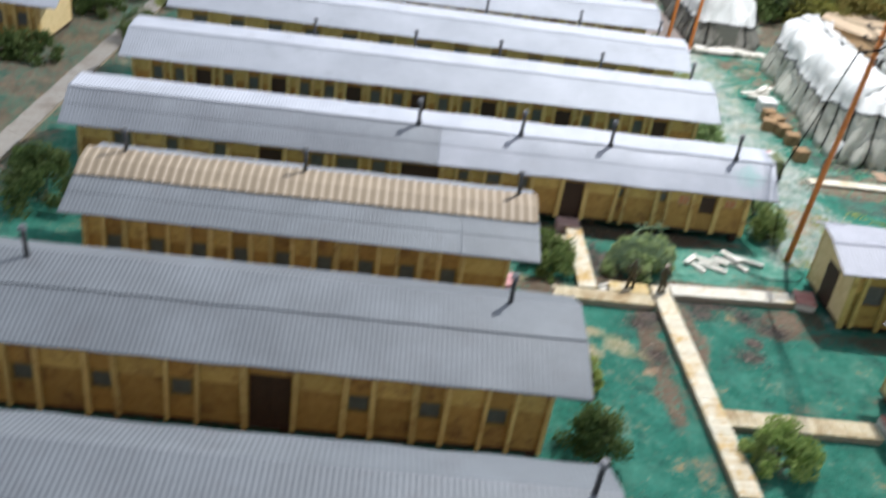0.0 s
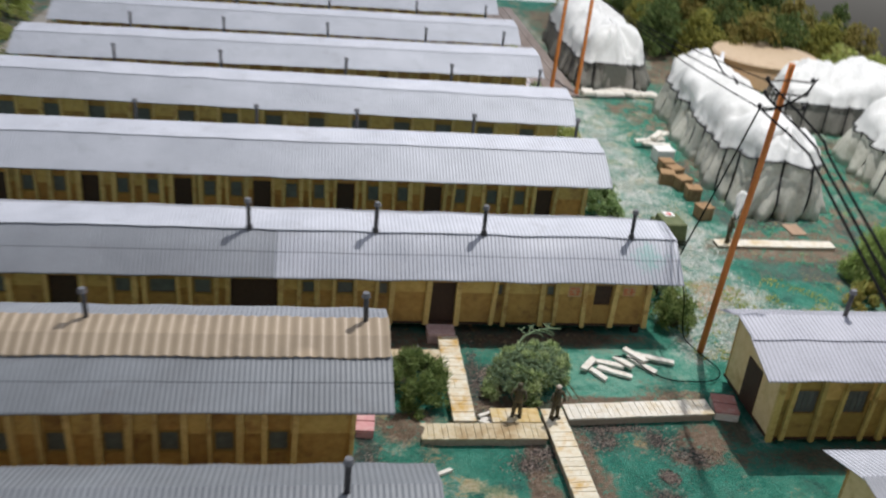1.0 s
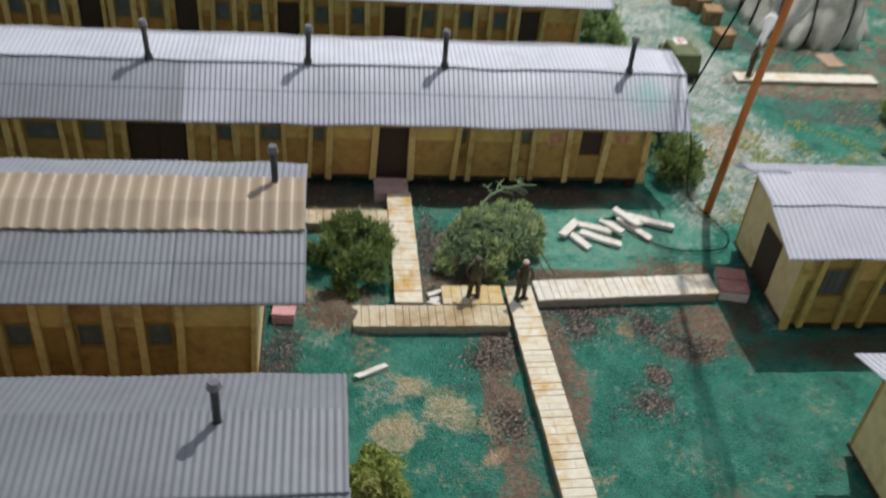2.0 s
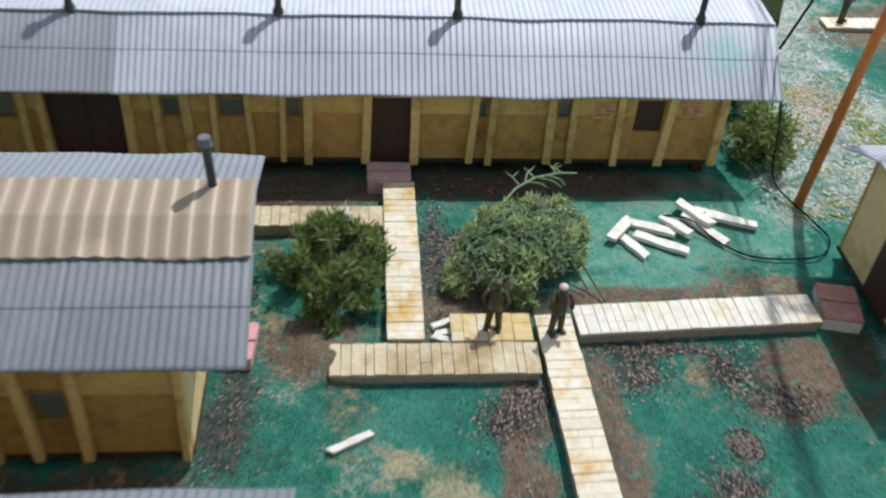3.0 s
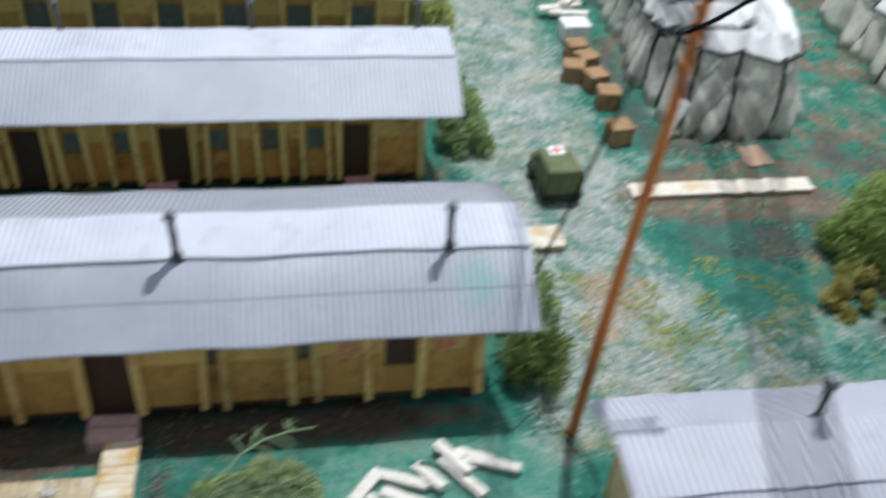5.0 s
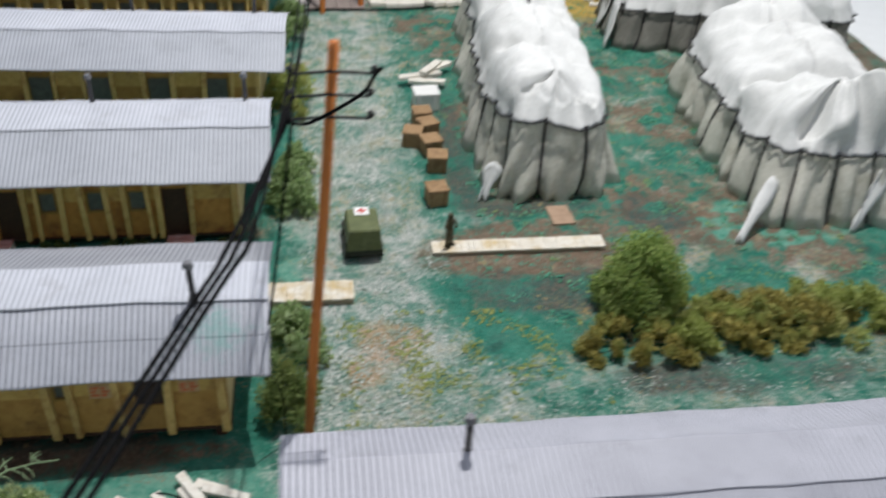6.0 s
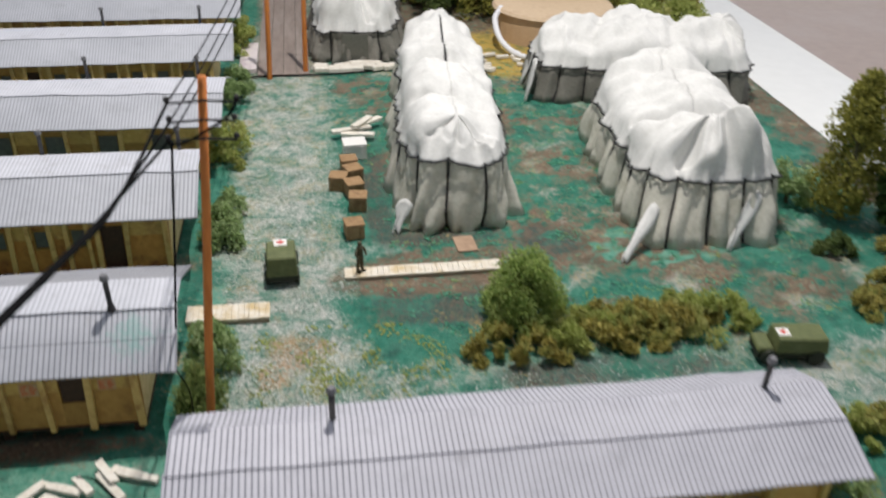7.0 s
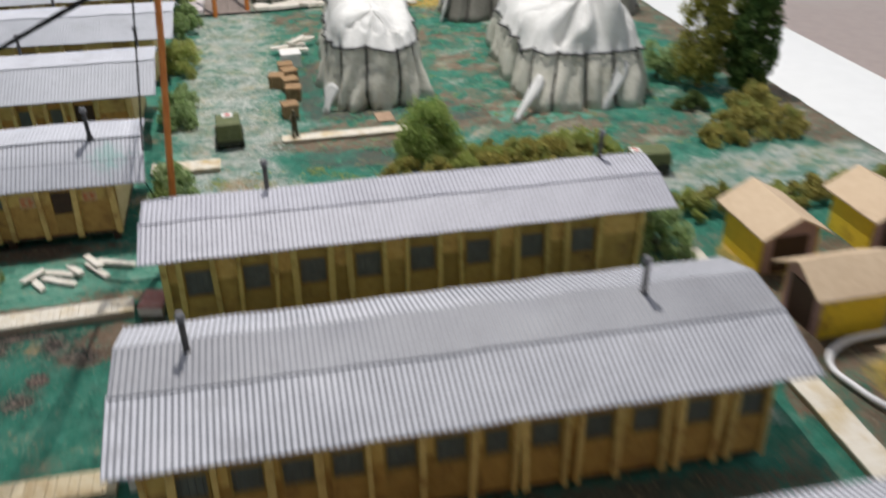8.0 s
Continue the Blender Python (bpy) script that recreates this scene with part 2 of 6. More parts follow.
TABLE = plain("white_table_paper", (0.82, 0.83, 0.82), (0.79, 0.80, 0.79), None, 0.5, 1.0, 0.1, bump=0.05, vary=0.0)
ROOM_FLOOR = plain("pinkish_room_floor", (0.88, 0.68, 0.56), (0.82, 0.62, 0.51), (0.90, 0.72, 0.61), 0.4, 0.3, 0.02, bump=0.05, vary=0.0)
DOLL = plain("olive_painted_doll", (0.085, 0.07, 0.035), (0.06, 0.05, 0.028), (0.13, 0.10, 0.05), 0.5, 8.0, 3.0)
DOLL_PALE = plain("pale_doll_paint", (0.6, 0.5, 0.42), (0.5, 0.38, 0.3), None, 0.5)


def leafy(name, a, b, c):
    """Foliage whose small leaves vary one by one."""
    m, t, p = nodes_of(name)
    geo = t.nodes.new("ShaderNodeNewGeometry")
    at, rnd, _ = coords(t)
    col = mixed(t, a, b, geo.outputs["Random Per Island"])
    col = mixed(t, col, c, steps(t, noise_of(t, at, 0.9), 0.5, 0.68))
    t.links.new(col, p.inputs["Base Color"])
    p.inputs["Roughness"].default_value = 0.7
    p.inputs["Specular IOR Level"].default_value = 0.2
    thin = t.nodes.new("ShaderNodeBsdfTranslucent")
    t.links.new(col, thin.inputs[0])
    both = t.nodes.new("ShaderNodeMixShader")
    both.inputs[0].default_value = 0.45
    t.links.new(p.outputs[0], both.inputs[1]), t.links.new(thin.outputs[0], both.inputs[2])
    t.links.new(both.outputs[0], t.nodes["Material Output"].inputs[0])
    return m


ROCK = leafy("cinder_grit", (0.02, 0.02, 0.024), (0.16, 0.12, 0.10), (0.05, 0.05, 0.055))
ROCK_PALE = leafy("pinkish_grit", (0.24, 0.18, 0.145), (0.68, 0.57, 0.48), (0.46, 0.37, 0.31))
CHIP = leafy("pale_gravel_chip", (0.18, 0.38, 0.30), (0.88, 0.88, 0.85), (0.66, 0.62, 0.42))
MOSS = leafy("bright_scenery_moss", (0.08, 0.40, 0.26), (0.20, 0.55, 0.38), (0.45, 0.48, 0.16))
LEAF_TWIG = leafy("pale_green_model_needle", (0.16, 0.25, 0.07), (0.74, 0.82, 0.44), (0.66, 0.72, 0.42))
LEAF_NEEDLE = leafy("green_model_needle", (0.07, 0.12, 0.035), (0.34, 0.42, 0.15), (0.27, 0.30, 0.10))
LEAF = leafy("green_model_leaf", (0.22, 0.32, 0.12), (0.40, 0.52, 0.24), (0.48, 0.57, 0.33))
LEAF_DARK = leafy("dark_green_model_leaf", (0.055, 0.095, 0.03), (0.16, 0.22, 0.07), (0.20, 0.24, 0.09))
LEAF_OLIVE = leafy("olive_brown_model_leaf", (0.16, 0.13, 0.035), (0.38, 0.32, 0.10), (0.20, 0.23, 0.07))
LEAF_YELLOW = leafy("yellow_green_model_leaf", (0.30, 0.36, 0.09), (0.50, 0.55, 0.19), (0.52, 0.50, 0.20))
LEAF_TREE = leafy("olive_green_tree_leaf", (0.14, 0.15, 0.035), (0.40, 0.38, 0.09), (0.30, 0.30, 0.07))
LEAF_HEDGE = leafy("golden_olive_hedge_twig", (0.18, 0.165, 0.045), (0.66, 0.58, 0.19), (0.34, 0.40, 0.13))
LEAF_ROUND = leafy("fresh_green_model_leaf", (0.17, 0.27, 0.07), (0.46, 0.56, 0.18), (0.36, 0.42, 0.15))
LEAF_CYPRESS = leafy("deep_green_cypress_leaf", (0.03, 0.075, 0.022), (0.12, 0.20, 0.055), (0.15, 0.20, 0.05))


# ---- building helpers ----
def mesh_of(name, verts, faces, mats):
    me = bpy.data.meshes.new(name)
    me.from_pydata([(x * S, y * S, z * S) for x, y, z in verts], [], faces)
    for m in mats:
        me.materials.append(m)
    me.update()
    return me


def part(name, bm, material, parent=None, label="", smooth=False):
    """Links a bmesh, drawn in full-size metres from its thing's foot, as one mesh object."""
    me = bpy.data.meshes.new(name)
    bmesh.ops.scale(bm, vec=(S, S, S), verts=bm.verts)
    bmesh.ops.recalc_face_normals(bm, faces=bm.faces)
    bm.to_mesh(me)
    bm.free()
    me.materials.append(material)
    for f in me.polygons:
        f.use_smooth = smooth
    ob = new(name, me)
    ob.parent = parent
    return tagged(ob, label)


def thing(name, x, y, z, turn, label, category, group="", kind=""):
    ob = new(name)
    ob.empty_display_size = 0.01
    ob.matrix_basis = Matrix.Translation((x * S, y * S, z * S)) @ Matrix.Rotation(radians(turn), 4, "Z")
    return tagged(ob, label, category, group, kind)


def piece(name, me, parent, x, y, z, turn=0.0, lean=0.0, sideways=0.0):
    ob = new(name, me)
    ob.parent = parent
    ob.matrix_basis = Matrix.Translation((x * S, y * S, z * S)) @ Euler((radians(lean), radians(sideways), radians(turn))).to_matrix().to_4x4()
    return ob


def box(bm, x0, x1, y0, y1, z0, z1, taper=0.0):
    """A box; taper pulls the top in."""
    v = [bm.verts.new(p) for p in ((x0, y0, z0), (x1, y0, z0), (x1, y1, z0), (x0, y1, z0))]
    w = [bm.verts.new(p) for p in ((x0 + taper, y0 + taper, z1), (x1 - taper, y0 + taper, z1), (x1 - taper, y1 - taper, z1), (x0 + taper, y1 - taper, z1))]
    bm.faces.new(v[::-1]), bm.faces.new(w)
    for a in range(4):
        b = (a + 1) % 4
        bm.faces.new((v[a], v[b], w[b], w[a]))


def prism(bm, outline, x0, x1):
    """An outline of (y, z) drawn out along x."""
    a = [bm.verts.new((x0, y, z)) for y, z in outline]
    b = [bm.verts.new((x1, y, z)) for y, z in outline]
    bm.faces.new(a), bm.faces.new(b[::-1])
    for i in range(len(a)):
        j = (i + 1) % len(a)
        bm.faces.new((a[j], a[i], b[i], b[j]))


def tube(bm, points, radius, sides=6, end=None):
    """A round rod along points; end: its radius at the far end."""
    points = [Vector(p) for p in points]
    rings = []
    for i, p in enumerate(points):
        way = (points[min(i + 1, len(points) - 1)] - points[max(i - 1, 0)]).normalized()
        side = way.cross(Vector((0, 0, 1)) if abs(way.z) < 0.9 else Vector((1, 0, 0))).normalized()
        up = side.cross(way)
        r = radius if end is None else radius + (end - radius) * i / (len(points) - 1)
        rings.append([bm.verts.new(p + r * (math.cos(k * 2 * math.pi / sides) * side + math.sin(k * 2 * math.pi / sides) * up)) for k in range(sides)])
    for a, b in zip(rings, rings[1:]):
        for k in range(sides):
            bm.faces.new((a[k], a[(k + 1) % sides], b[(k + 1) % sides], b[k]))
    bm.faces.new(rings[0][::-1]), bm.faces.new(rings[-1])


def bevelled(bm, width, segments=1):
    bmesh.ops.bevel(bm, geom=bm.edges[:], offset=width, segments=segments, affect="EDGES", clamp_overlap=True)
    return bm


MESHES = {}


def box_mesh(name, sx, sy, sz, material, bevel=0.015):
    """A shared bevelled box, its foot in the middle of its lower face."""
    key = (name, round(sx, 3), round(sy, 3), round(sz, 3), material.name)
    if key not in MESHES:
        bm = bmesh.new()
        box(bm, -sx / 2, sx / 2, -sy / 2, sy / 2, 0, sz)
        bevelled(bm, bevel)
        bmesh.ops.scale(bm, vec=(S, S, S), verts=bm.verts)
        me = bpy.data.meshes.new(name)
        bm.to_mesh(me)
        bm.free()
        me.materials.append(material)
        MESHES[key] = me
    return MESHES[key]


def wob(x, y, scale, seed=0.0):
    return noise.noise(Vector((x * scale, y * scale, seed)))


# ---- ground, table and room floor ----
def spots(list_of, x, y):
    """How far (x, y) lies within soft-edged patches (cx, cy, rx, ry)."""
    best = 0.0
    for cx, cy, rx, ry in list_of:
        d = math.hypot((x - cx) / rx, (y - cy) / ry)
        best = max(best, min(1.0, max(0.0, (1.25 - d) * 2.2)))
    return best


def strip(v, lo, hi, soft):
    return min(1.0, max(0.0, (v - lo) / soft + 0.5)) * min(1.0, max(0.0, (hi - v) / soft + 0.5))


DIRT = [(-1.7, 0.3, 0.9, 0.7), (-1.4, -0.65, 0.4, 0.3), (2.6, -4.5, 0.5, 4.2), (4.35, -2.4, 0.5, 2.4), (8.9, -0.6, 0.9, 0.9), (8.3, -1.6, 0.9, 0.5), (1.6, 1.4, 0.8, 1.2), (6.4, 1.6, 2.6, 0.4),
        (8.8, 1.8, 0.9, 0.4), (-3.0, 5.5, 3.6, 0.7), (5.0, 5.8, 4.0, 0.35), (18.5, 14.6, 4.3, 1.5), (30.0, 13.4, 1.6, 0.9), (-1.6, -0.5, 0.7, 0.5), (11.2, 13.2, 0.7, 0.4), (34.5, -4.0, 5.0, 4.5), (29.8, -8.6, 0.7, 1.1), (35.0, -11.0, 4.5, 5.0)]
TEAL = [(20.5, 12.2, 4.0, 1.2), (24.5, 7.6, 4.5, 0.9), (19.5, 17.9, 3.4, 0.8), (17.4, 24.0, 0.8, 8.0), (17.6, 12.4, 1.5, 1.4), (24.5, 17.0, 1.6, 1.6)]
CINDER = [(1.2, 3.1, 0.35, 1.7), (1.8, 3.4, 0.35, 0.35), (5.7, -0.05, 1.3, 0.16), (5.25, -0.75, 0.5, 0.42), (7.3, -0.8, 0.42, 0.5), (8.2, -1.65, 0.55, 0.36), (6.5, -3.6, 0.45, 0.4), (-3.1, -1.6, 0.5, 1.6),
          (-3.3, 1.7, 0.3, 0.5), (2.3, -1.9, 0.45, 0.4), (2.6, -4.2, 0.4, 0.4), (6.95, -2.6, 0.2, 0.2), (2.9, -1.3, 0.3, 0.2)]
STRAW = [(1.2, -3.7, 0.7, 0.9), (-0.2, -4.4, 0.55, 0.6), (0.3, -2.9, 0.4, 0.4), (2.1, -4.3, 0.4, 0.5), (-1.5, 3.2, 0.4, 0.3)]
# dark soil at hut feet, with shade beside huts and houses painted in
SOIL_SHADE = [(3.4, 5.9, 4.4, 0.8), (-3.2, 5.75, 3.2, 1.0), (10.3, 0.2, 0.5, 1.4), (19.0, -1.7, 9.5, 0.9), (19.0, -11.4, 9.5, 0.9), (-11.5, -3.6, 8.0, 0.9), (-12.0, -11.6, 11.0, 0.9), (-8.0, 15.3, 16.0, 0.5), (3.0, 1.4, 1.4, 0.4), (32.4, -6.2, 2.2, 1.0), (32.0, -1.9, 1.0, 0.6)]
# patches where the green ground is paler
PALER_GREEN = [(6.6, 3.7, 2.6, 1.5), (9.6, 4.0, 1.3, 1.1), (6.0, 1.9, 2.2, 0.5), (11.0, 17.5, 0.9, 2.0), (11.0, 14.0, 1.0, 1.2), (28.5, 16.0, 4.5, 1.6)]
ORANGE = [(13.5, 10.0, 1.2, 1.2), (12.6, 8.5, 0.7, 0.6), (2.2, -5.3, 0.3, 0.3)]
YELLOW = [(32.6, -0.4, 1.9, 1.3), (36.5, -14.0, 6.0, 5.0), (33.6, -8.6, 1.6, 1.6), (36.0, 48.0, 7.0, 7.0), (27.0, 43.0, 3.0, 5.0)]


def ground_cover(x, y):
    """Shares of dirt, cinder, gravel and sand at a place."""
    w = 0.9 * wob(x, y, 0.45) + 0.5 * wob(x, y, 1.3, 4.0)
    gravel = strip(x + w, 10.7, 15.4, 1.6) * strip(y, 5.0, 39.5, 2.5)
    gravel = max(gravel, (0.85 - 0.4 * strip(x, 17.5, 31.0, 2.0)) * strip(y + w, 4.2, 8.8, 1.4) * strip(x, 10.0, 43.0, 1.5))
    dirt = max(spots(DIRT, x + 0.3 * w, y + 0.3 * w), 0.75 * strip(x, 10.8, 15.4, 0.5) * strip(y, 39.0, 70.0, 0.6))
    gravel = max(gravel, 0.42 * strip(x, 10.8, 15.4, 0.5) * strip(y, 39.0, 70.0, 0.6))
    dirt = max(dirt, min(1.0, max(0.0, 2.2 * (wob(x, y, 0.45, 9.0) - 0.05))) * (0.95 if x > 16 and y > 9 else 0.45))
    gravel = max(gravel, (0.5 if x > 10 else 0.2) * min(1.0, max(0.0, 2.5 * (wob(x, y, 0.5, 15.0) - 0.2))))
    dirt = max(dirt, 0.9 * strip(x, 15.0, 42.0, 4.0) * strip(y, 43.0, 70.0, 4.0))
    dirt = max(dirt, 0.8 * strip(x + 0.6 * w, 40.6, 60.0, 1.6), 0.7 * strip(x + w, -60.0, -25.5, 3.0))  # bare edges of the board
    yard = strip(x + w, 16.5, 37.0, 3.0) * strip(y + w, 10.5, 41.0, 3.0)  # trodden, mottled yard round the tents
    tufts = min(1.0, max(0.0, 3.5 * (wob(x, y, 0.9, 21.0) + 0.9 * wob(x, y, 2.3, 22.0) - 0.06)))
    dirt = max(spots(DIRT, x + 0.3 * w, y + 0.3 * w), dirt * (1 - yard) + yard * (0.9 * (1 - tufts) * min(1.0, max(0.1, 0.72 + 1.4 * wob(x, y, 0.22, 25.0)))))
    gravel = max(gravel, yard * (0.10 + 0.4 * wob(x, y, 0.8, 23.0)) * (1 - 0.5 * tufts))
    return dirt, max(0.85 * spots(CINDER, x + 0.35 * w, y - 0.3 * w), 0.62 * spots(TEAL, x + 0.3 * w, y + 0.3 * w)), gravel, spots(STRAW, x + 0.3 * w, y + 0.3 * w)


def ground_material():
    m, t, p = nodes_of("flocked_model_ground")
    at, _, _ = coords(t)
    shares = t.nodes.new("ShaderNodeVertexColor")
    shares.layer_name = "cover"
    rgb = t.nodes.new("ShaderNodeSeparateColor")
    t.links.new(shares.outputs[0], rgb.inputs[0])
    fine, mid, grit, broad = noise_of(t, at, 9.0, 5.0, 0.7), noise_of(t, at, 2.2, 6.0, 0.7), noise_of(t, at, 16.0, 3.0, 0.8), noise_of(t, at, 0.5, 4.0)
    ragged = math_node(t, "MULTIPLY_ADD", math_node(t, "ADD", math_node(t, "ADD", mid, fine), broad), 1.5)
    ragged.node.inputs[2].default_value = -2.25

    def share(socket, lo=0.35, hi=0.6):
        return steps(t, math_node(t, "ADD", socket, ragged), lo, hi)

    tiny, patch = noise_of(t, at, 34.0, 2.0, 0.8), noise_of(t, at, 1.05, 7.0, 0.75)
    green = mixed(t, (0.022, 0.19, 0.13), (0.065, 0.33, 0.24), steps(t, mid, 0.35, 0.65))
    green = mixed(t, green, (0.035, 0.095, 0.085), math_node(t, "MULTIPLY", steps(t, patch, 0.52, 0.66), 0.8))
    green = mixed(t, green, (0.15, 0.36, 0.25), math_node(t, "MULTIPLY", steps(t, grit, 0.52, 0.66), 0.65))
    green = mixed(t, green, (0.03, 0.05, 0.042), math_node(t, "MULTIPLY", steps(t, noise_of(t, at, 15.0, 4.0, 0.75), 0.56, 0.64), 0.75))
    green = mixed(t, green, (0.13, 0.39, 0.285), math_node(t, "MULTIPLY", steps(t, noise_of(t, at, 0.7, 5.0, 0.65), 0.48, 0.66), 0.55))
    green = mixed(t, green, (0.17, 0.165, 0.12), math_node(t, "MULTIPLY", steps(t, noise_of(t, at, 3.1, 6.0, 0.8), 0.57, 0.68), 0.6))
    tints = t.nodes.new("ShaderNodeVertexColor")
    tints.layer_name = "tint"
    paler_green = mixed(t, (0.13, 0.42, 0.31), (0.27, 0.54, 0.41), steps(t, mid, 0.4, 0.62))
    paler_green = mixed(t, paler_green, (0.045, 0.20, 0.14), math_node(t, "MULTIPLY", steps(t, grit, 0.54, 0.68), 0.6))
    green = mixed(t, green, paler_green, math_node(t, "MULTIPLY", share(tints.outputs[1], 0.3, 0.8), 0.95))
    brown = mixed(t, (0.20, 0.135, 0.09), (0.33, 0.245, 0.175), steps(t, fine, 0.35, 0.65))
    brown = mixed(t, brown, (0.075, 0.055, 0.045), steps(t, grit, 0.58, 0.70))
    brown = mixed(t, brown, (0.10, 0.075, 0.055), math_node(t, "MULTIPLY", steps(t, patch, 0.50, 0.60), 0.6))
    brown = mixed(t, brown, (0.12, 0.40, 0.285), math_node(t, "MULTIPLY", steps(t, noise_of(t, at, 4.2, 6.0, 0.75), 0.555, 0.61), 0.85))
    brown = mixed(t, brown, (0.46, 0.40, 0.34), math_node(t, "MULTIPLY", steps(t, tiny, 0.62, 0.74), 0.7))
    black = mixed(t, (0.06, 0.055, 0.055), (0.30, 0.235, 0.19), steps(t, grit, 0.40, 0.65))
    black = mixed(t, black, (0.04, 0.14, 0.125), math_node(t, "MULTIPLY", steps(t, mid, 0.46, 0.58), 0.8))
    pale = mixed(t, (0.14, 0.27, 0.215), (0.78, 0.77, 0.72), steps(t, grit, 0.41, 0.53))
    pale = mixed(t, pale, (0.07, 0.28, 0.20), math_node(t, "MULTIPLY", steps(t, patch, 0.46, 0.58), 0.85))
    pale = mixed(t, pale, (0.50, 0.44, 0.16), math_node(t, "MULTIPLY", steps(t, broad, 0.48, 0.62), steps(t, fine, 0.50, 0.62)))
    pale = mixed(t, pale, (0.80, 0.80, 0.76), math_node(t, "MULTIPLY", steps(t, tiny, 0.58, 0.68), 0.8))
    sand = mixed(t, (0.44, 0.38, 0.20), (0.66, 0.60, 0.42), steps(t, fine, 0.4, 0.65))
    sand = mixed(t, sand, (0.14, 0.26, 0.14), math_node(t, "MULTIPLY", steps(t, patch, 0.50, 0.62), 0.7))
    col = mixed(t, green, brown, share(rgb.outputs[0], 0.25, 0.75))
    col = mixed(t, col, pale, share(rgb.outputs[2], 0.2, 0.8))
    col = mixed(t, col, black, share(rgb.outputs[1], 0.3, 0.8))
    col = mixed(t, col, sand, share(shares.outputs[1], 0.35, 0.95))
    two = t.nodes.new("ShaderNodeSeparateColor")
    t.links.new(tints.outputs[0], two.inputs[0])
    # one dark tone serves for soil and for painted shade
    soil_shade = mixed(t, (0.085, 0.06, 0.042), (0.19, 0.135, 0.09), steps(t, fine, 0.4, 0.65))
    soil_shade = mixed(t, soil_shade, (0.025, 0.10, 0.07), math_node(t, "MULTIPLY", steps(t, patch, 0.52, 0.64), 0.6))
    col = mixed(t, col, soil_shade, math_node(t, "MULTIPLY", share(two.outputs[2], 0.3, 0.9), 0.85))
    straw = mixed(t, (0.62, 0.40, 0.06), (0.66, 0.52, 0.20), steps(t, fine, 0.4, 0.65))
    straw = mixed(t, straw, (0.20, 0.22, 0.08), math_node(t, "MULTIPLY", steps(t, patch, 0.50, 0.62), 0.7))
    col = mixed(t, col, straw, share(two.outputs[0], 0.3, 0.8))
    rust = mixed(t, (0.55, 0.29, 0.12), (0.72, 0.56, 0.40), steps(t, grit, 0.42, 0.6))
    col = mixed(t, col, rust, math_node(t, "MULTIPLY", share(two.outputs[1], 0.3, 1.1), 0.8))
    t.links.new(col, p.inputs["Base Color"])
    p.inputs["Roughness"].default_value, p.inputs["Specular IOR Level"].default_value = 0.85, 0.2
    bumped(t, p, math_node(t, "ADD", fine, grit), 1.0, 0.12)
    return m


EAST, WEST, NORTH, SOUTH = 43.0, -48.0, 74.0, -30.0


def build_ground():
    nx, ny = 304, 348
    xs, ys = np.linspace(WEST, EAST, nx), np.linspace(SOUTH, NORTH, ny)
    def heap(x, y):  # loose soil heaped over the end of a boardwalk and along a hut wall
        return 0.5 * math.exp(-((x + 1.35) / 0.5) ** 2 - ((y + 0.4) / 0.45) ** 2) + 0.12 * strip(x, -5.0, 8.6, 1.0) * math.exp(-((y - 6.0) / 0.3) ** 2)

    verts = [(x, y, 0.05 * wob(x, y, 0.8) + 0.03 * wob(x, y, 2.6, 2.0) - 0.05 + heap(x, y)) for y in ys for x in xs]
    faces = [(j * nx + i, j * nx + i + 1, (j + 1) * nx + i + 1, (j + 1) * nx + i) for j in range(ny - 1) for i in range(nx - 1)]
    n = len(verts)
    rim = list(range(nx)) + [j * nx + nx - 1 for j in range(1, ny)] + [(ny - 1) * nx + i for i in range(nx - 2, -1, -1)] + [j * nx for j in range(ny - 2, 0, -1)]
    verts += [(verts[k][0], verts[k][1], -1.3) for k in rim]
    faces += [(rim[k], n + k, n + (k + 1) % len(rim), rim[(k + 1) % len(rim)]) for k in range(len(rim))]
    faces.append(tuple(range(n, n + len(rim))))
    me = mesh_of("ground", verts, faces, [ground_material()])
    layer = me.color_attributes.new("cover", "FLOAT_COLOR", "POINT")
    layer.data.foreach_set("color", np.array([ground_cover(x, y) for x, y, _ in verts], dtype=np.float32).ravel())
    tint = me.color_attributes.new("tint", "FLOAT_COLOR", "POINT")
    tint.data.foreach_set("color", np.array([(spots(YELLOW, x + wob(x, y, 0.4), y), spots(ORANGE, x + 0.4 * wob(x, y, 1.0), y), spots(SOIL_SHADE, x, y + 0.2 * wob(x, y, 1.2)), spots(PALER_GREEN, x + 0.4 * wob(x, y, 0.9), y + 0.3 * wob(x, y, 1.1, 3.0))) for x, y, _ in verts], dtype=np.float32).ravel())
    for f in me.polygons:
        f.use_smooth = True
    tagged(new("ground", me), "green flocked model ground with dirt and pale gravel", "ground", kind="structure")
    bm = bmesh.new()
    box(bm, -62, 52.2, -44, 92, -4.0, -1.32)
    bevelled(bm, 0.2)
    tagged(part("table_top", bm, TABLE), "white paper covered table top under the model", "table", kind="structure")
    bm = bmesh.new()
    box(bm, -85, 220, -75, 265, -58, -54)
    tagged(part("floor", bm, ROOM_FLOOR), "pinkish brown room floor below the table", "floor", kind="structure")
    for x in (-55, 46):
        for y in (-38, 86):
            bm = bmesh.new()
            box(bm, x - 2, x + 2, y - 2, y + 2, -54, -4.0)
            tagged(part("table_leg", bm, TABLE), "white square table leg standing on the floor", "table leg", kind="structure")


build_ground()


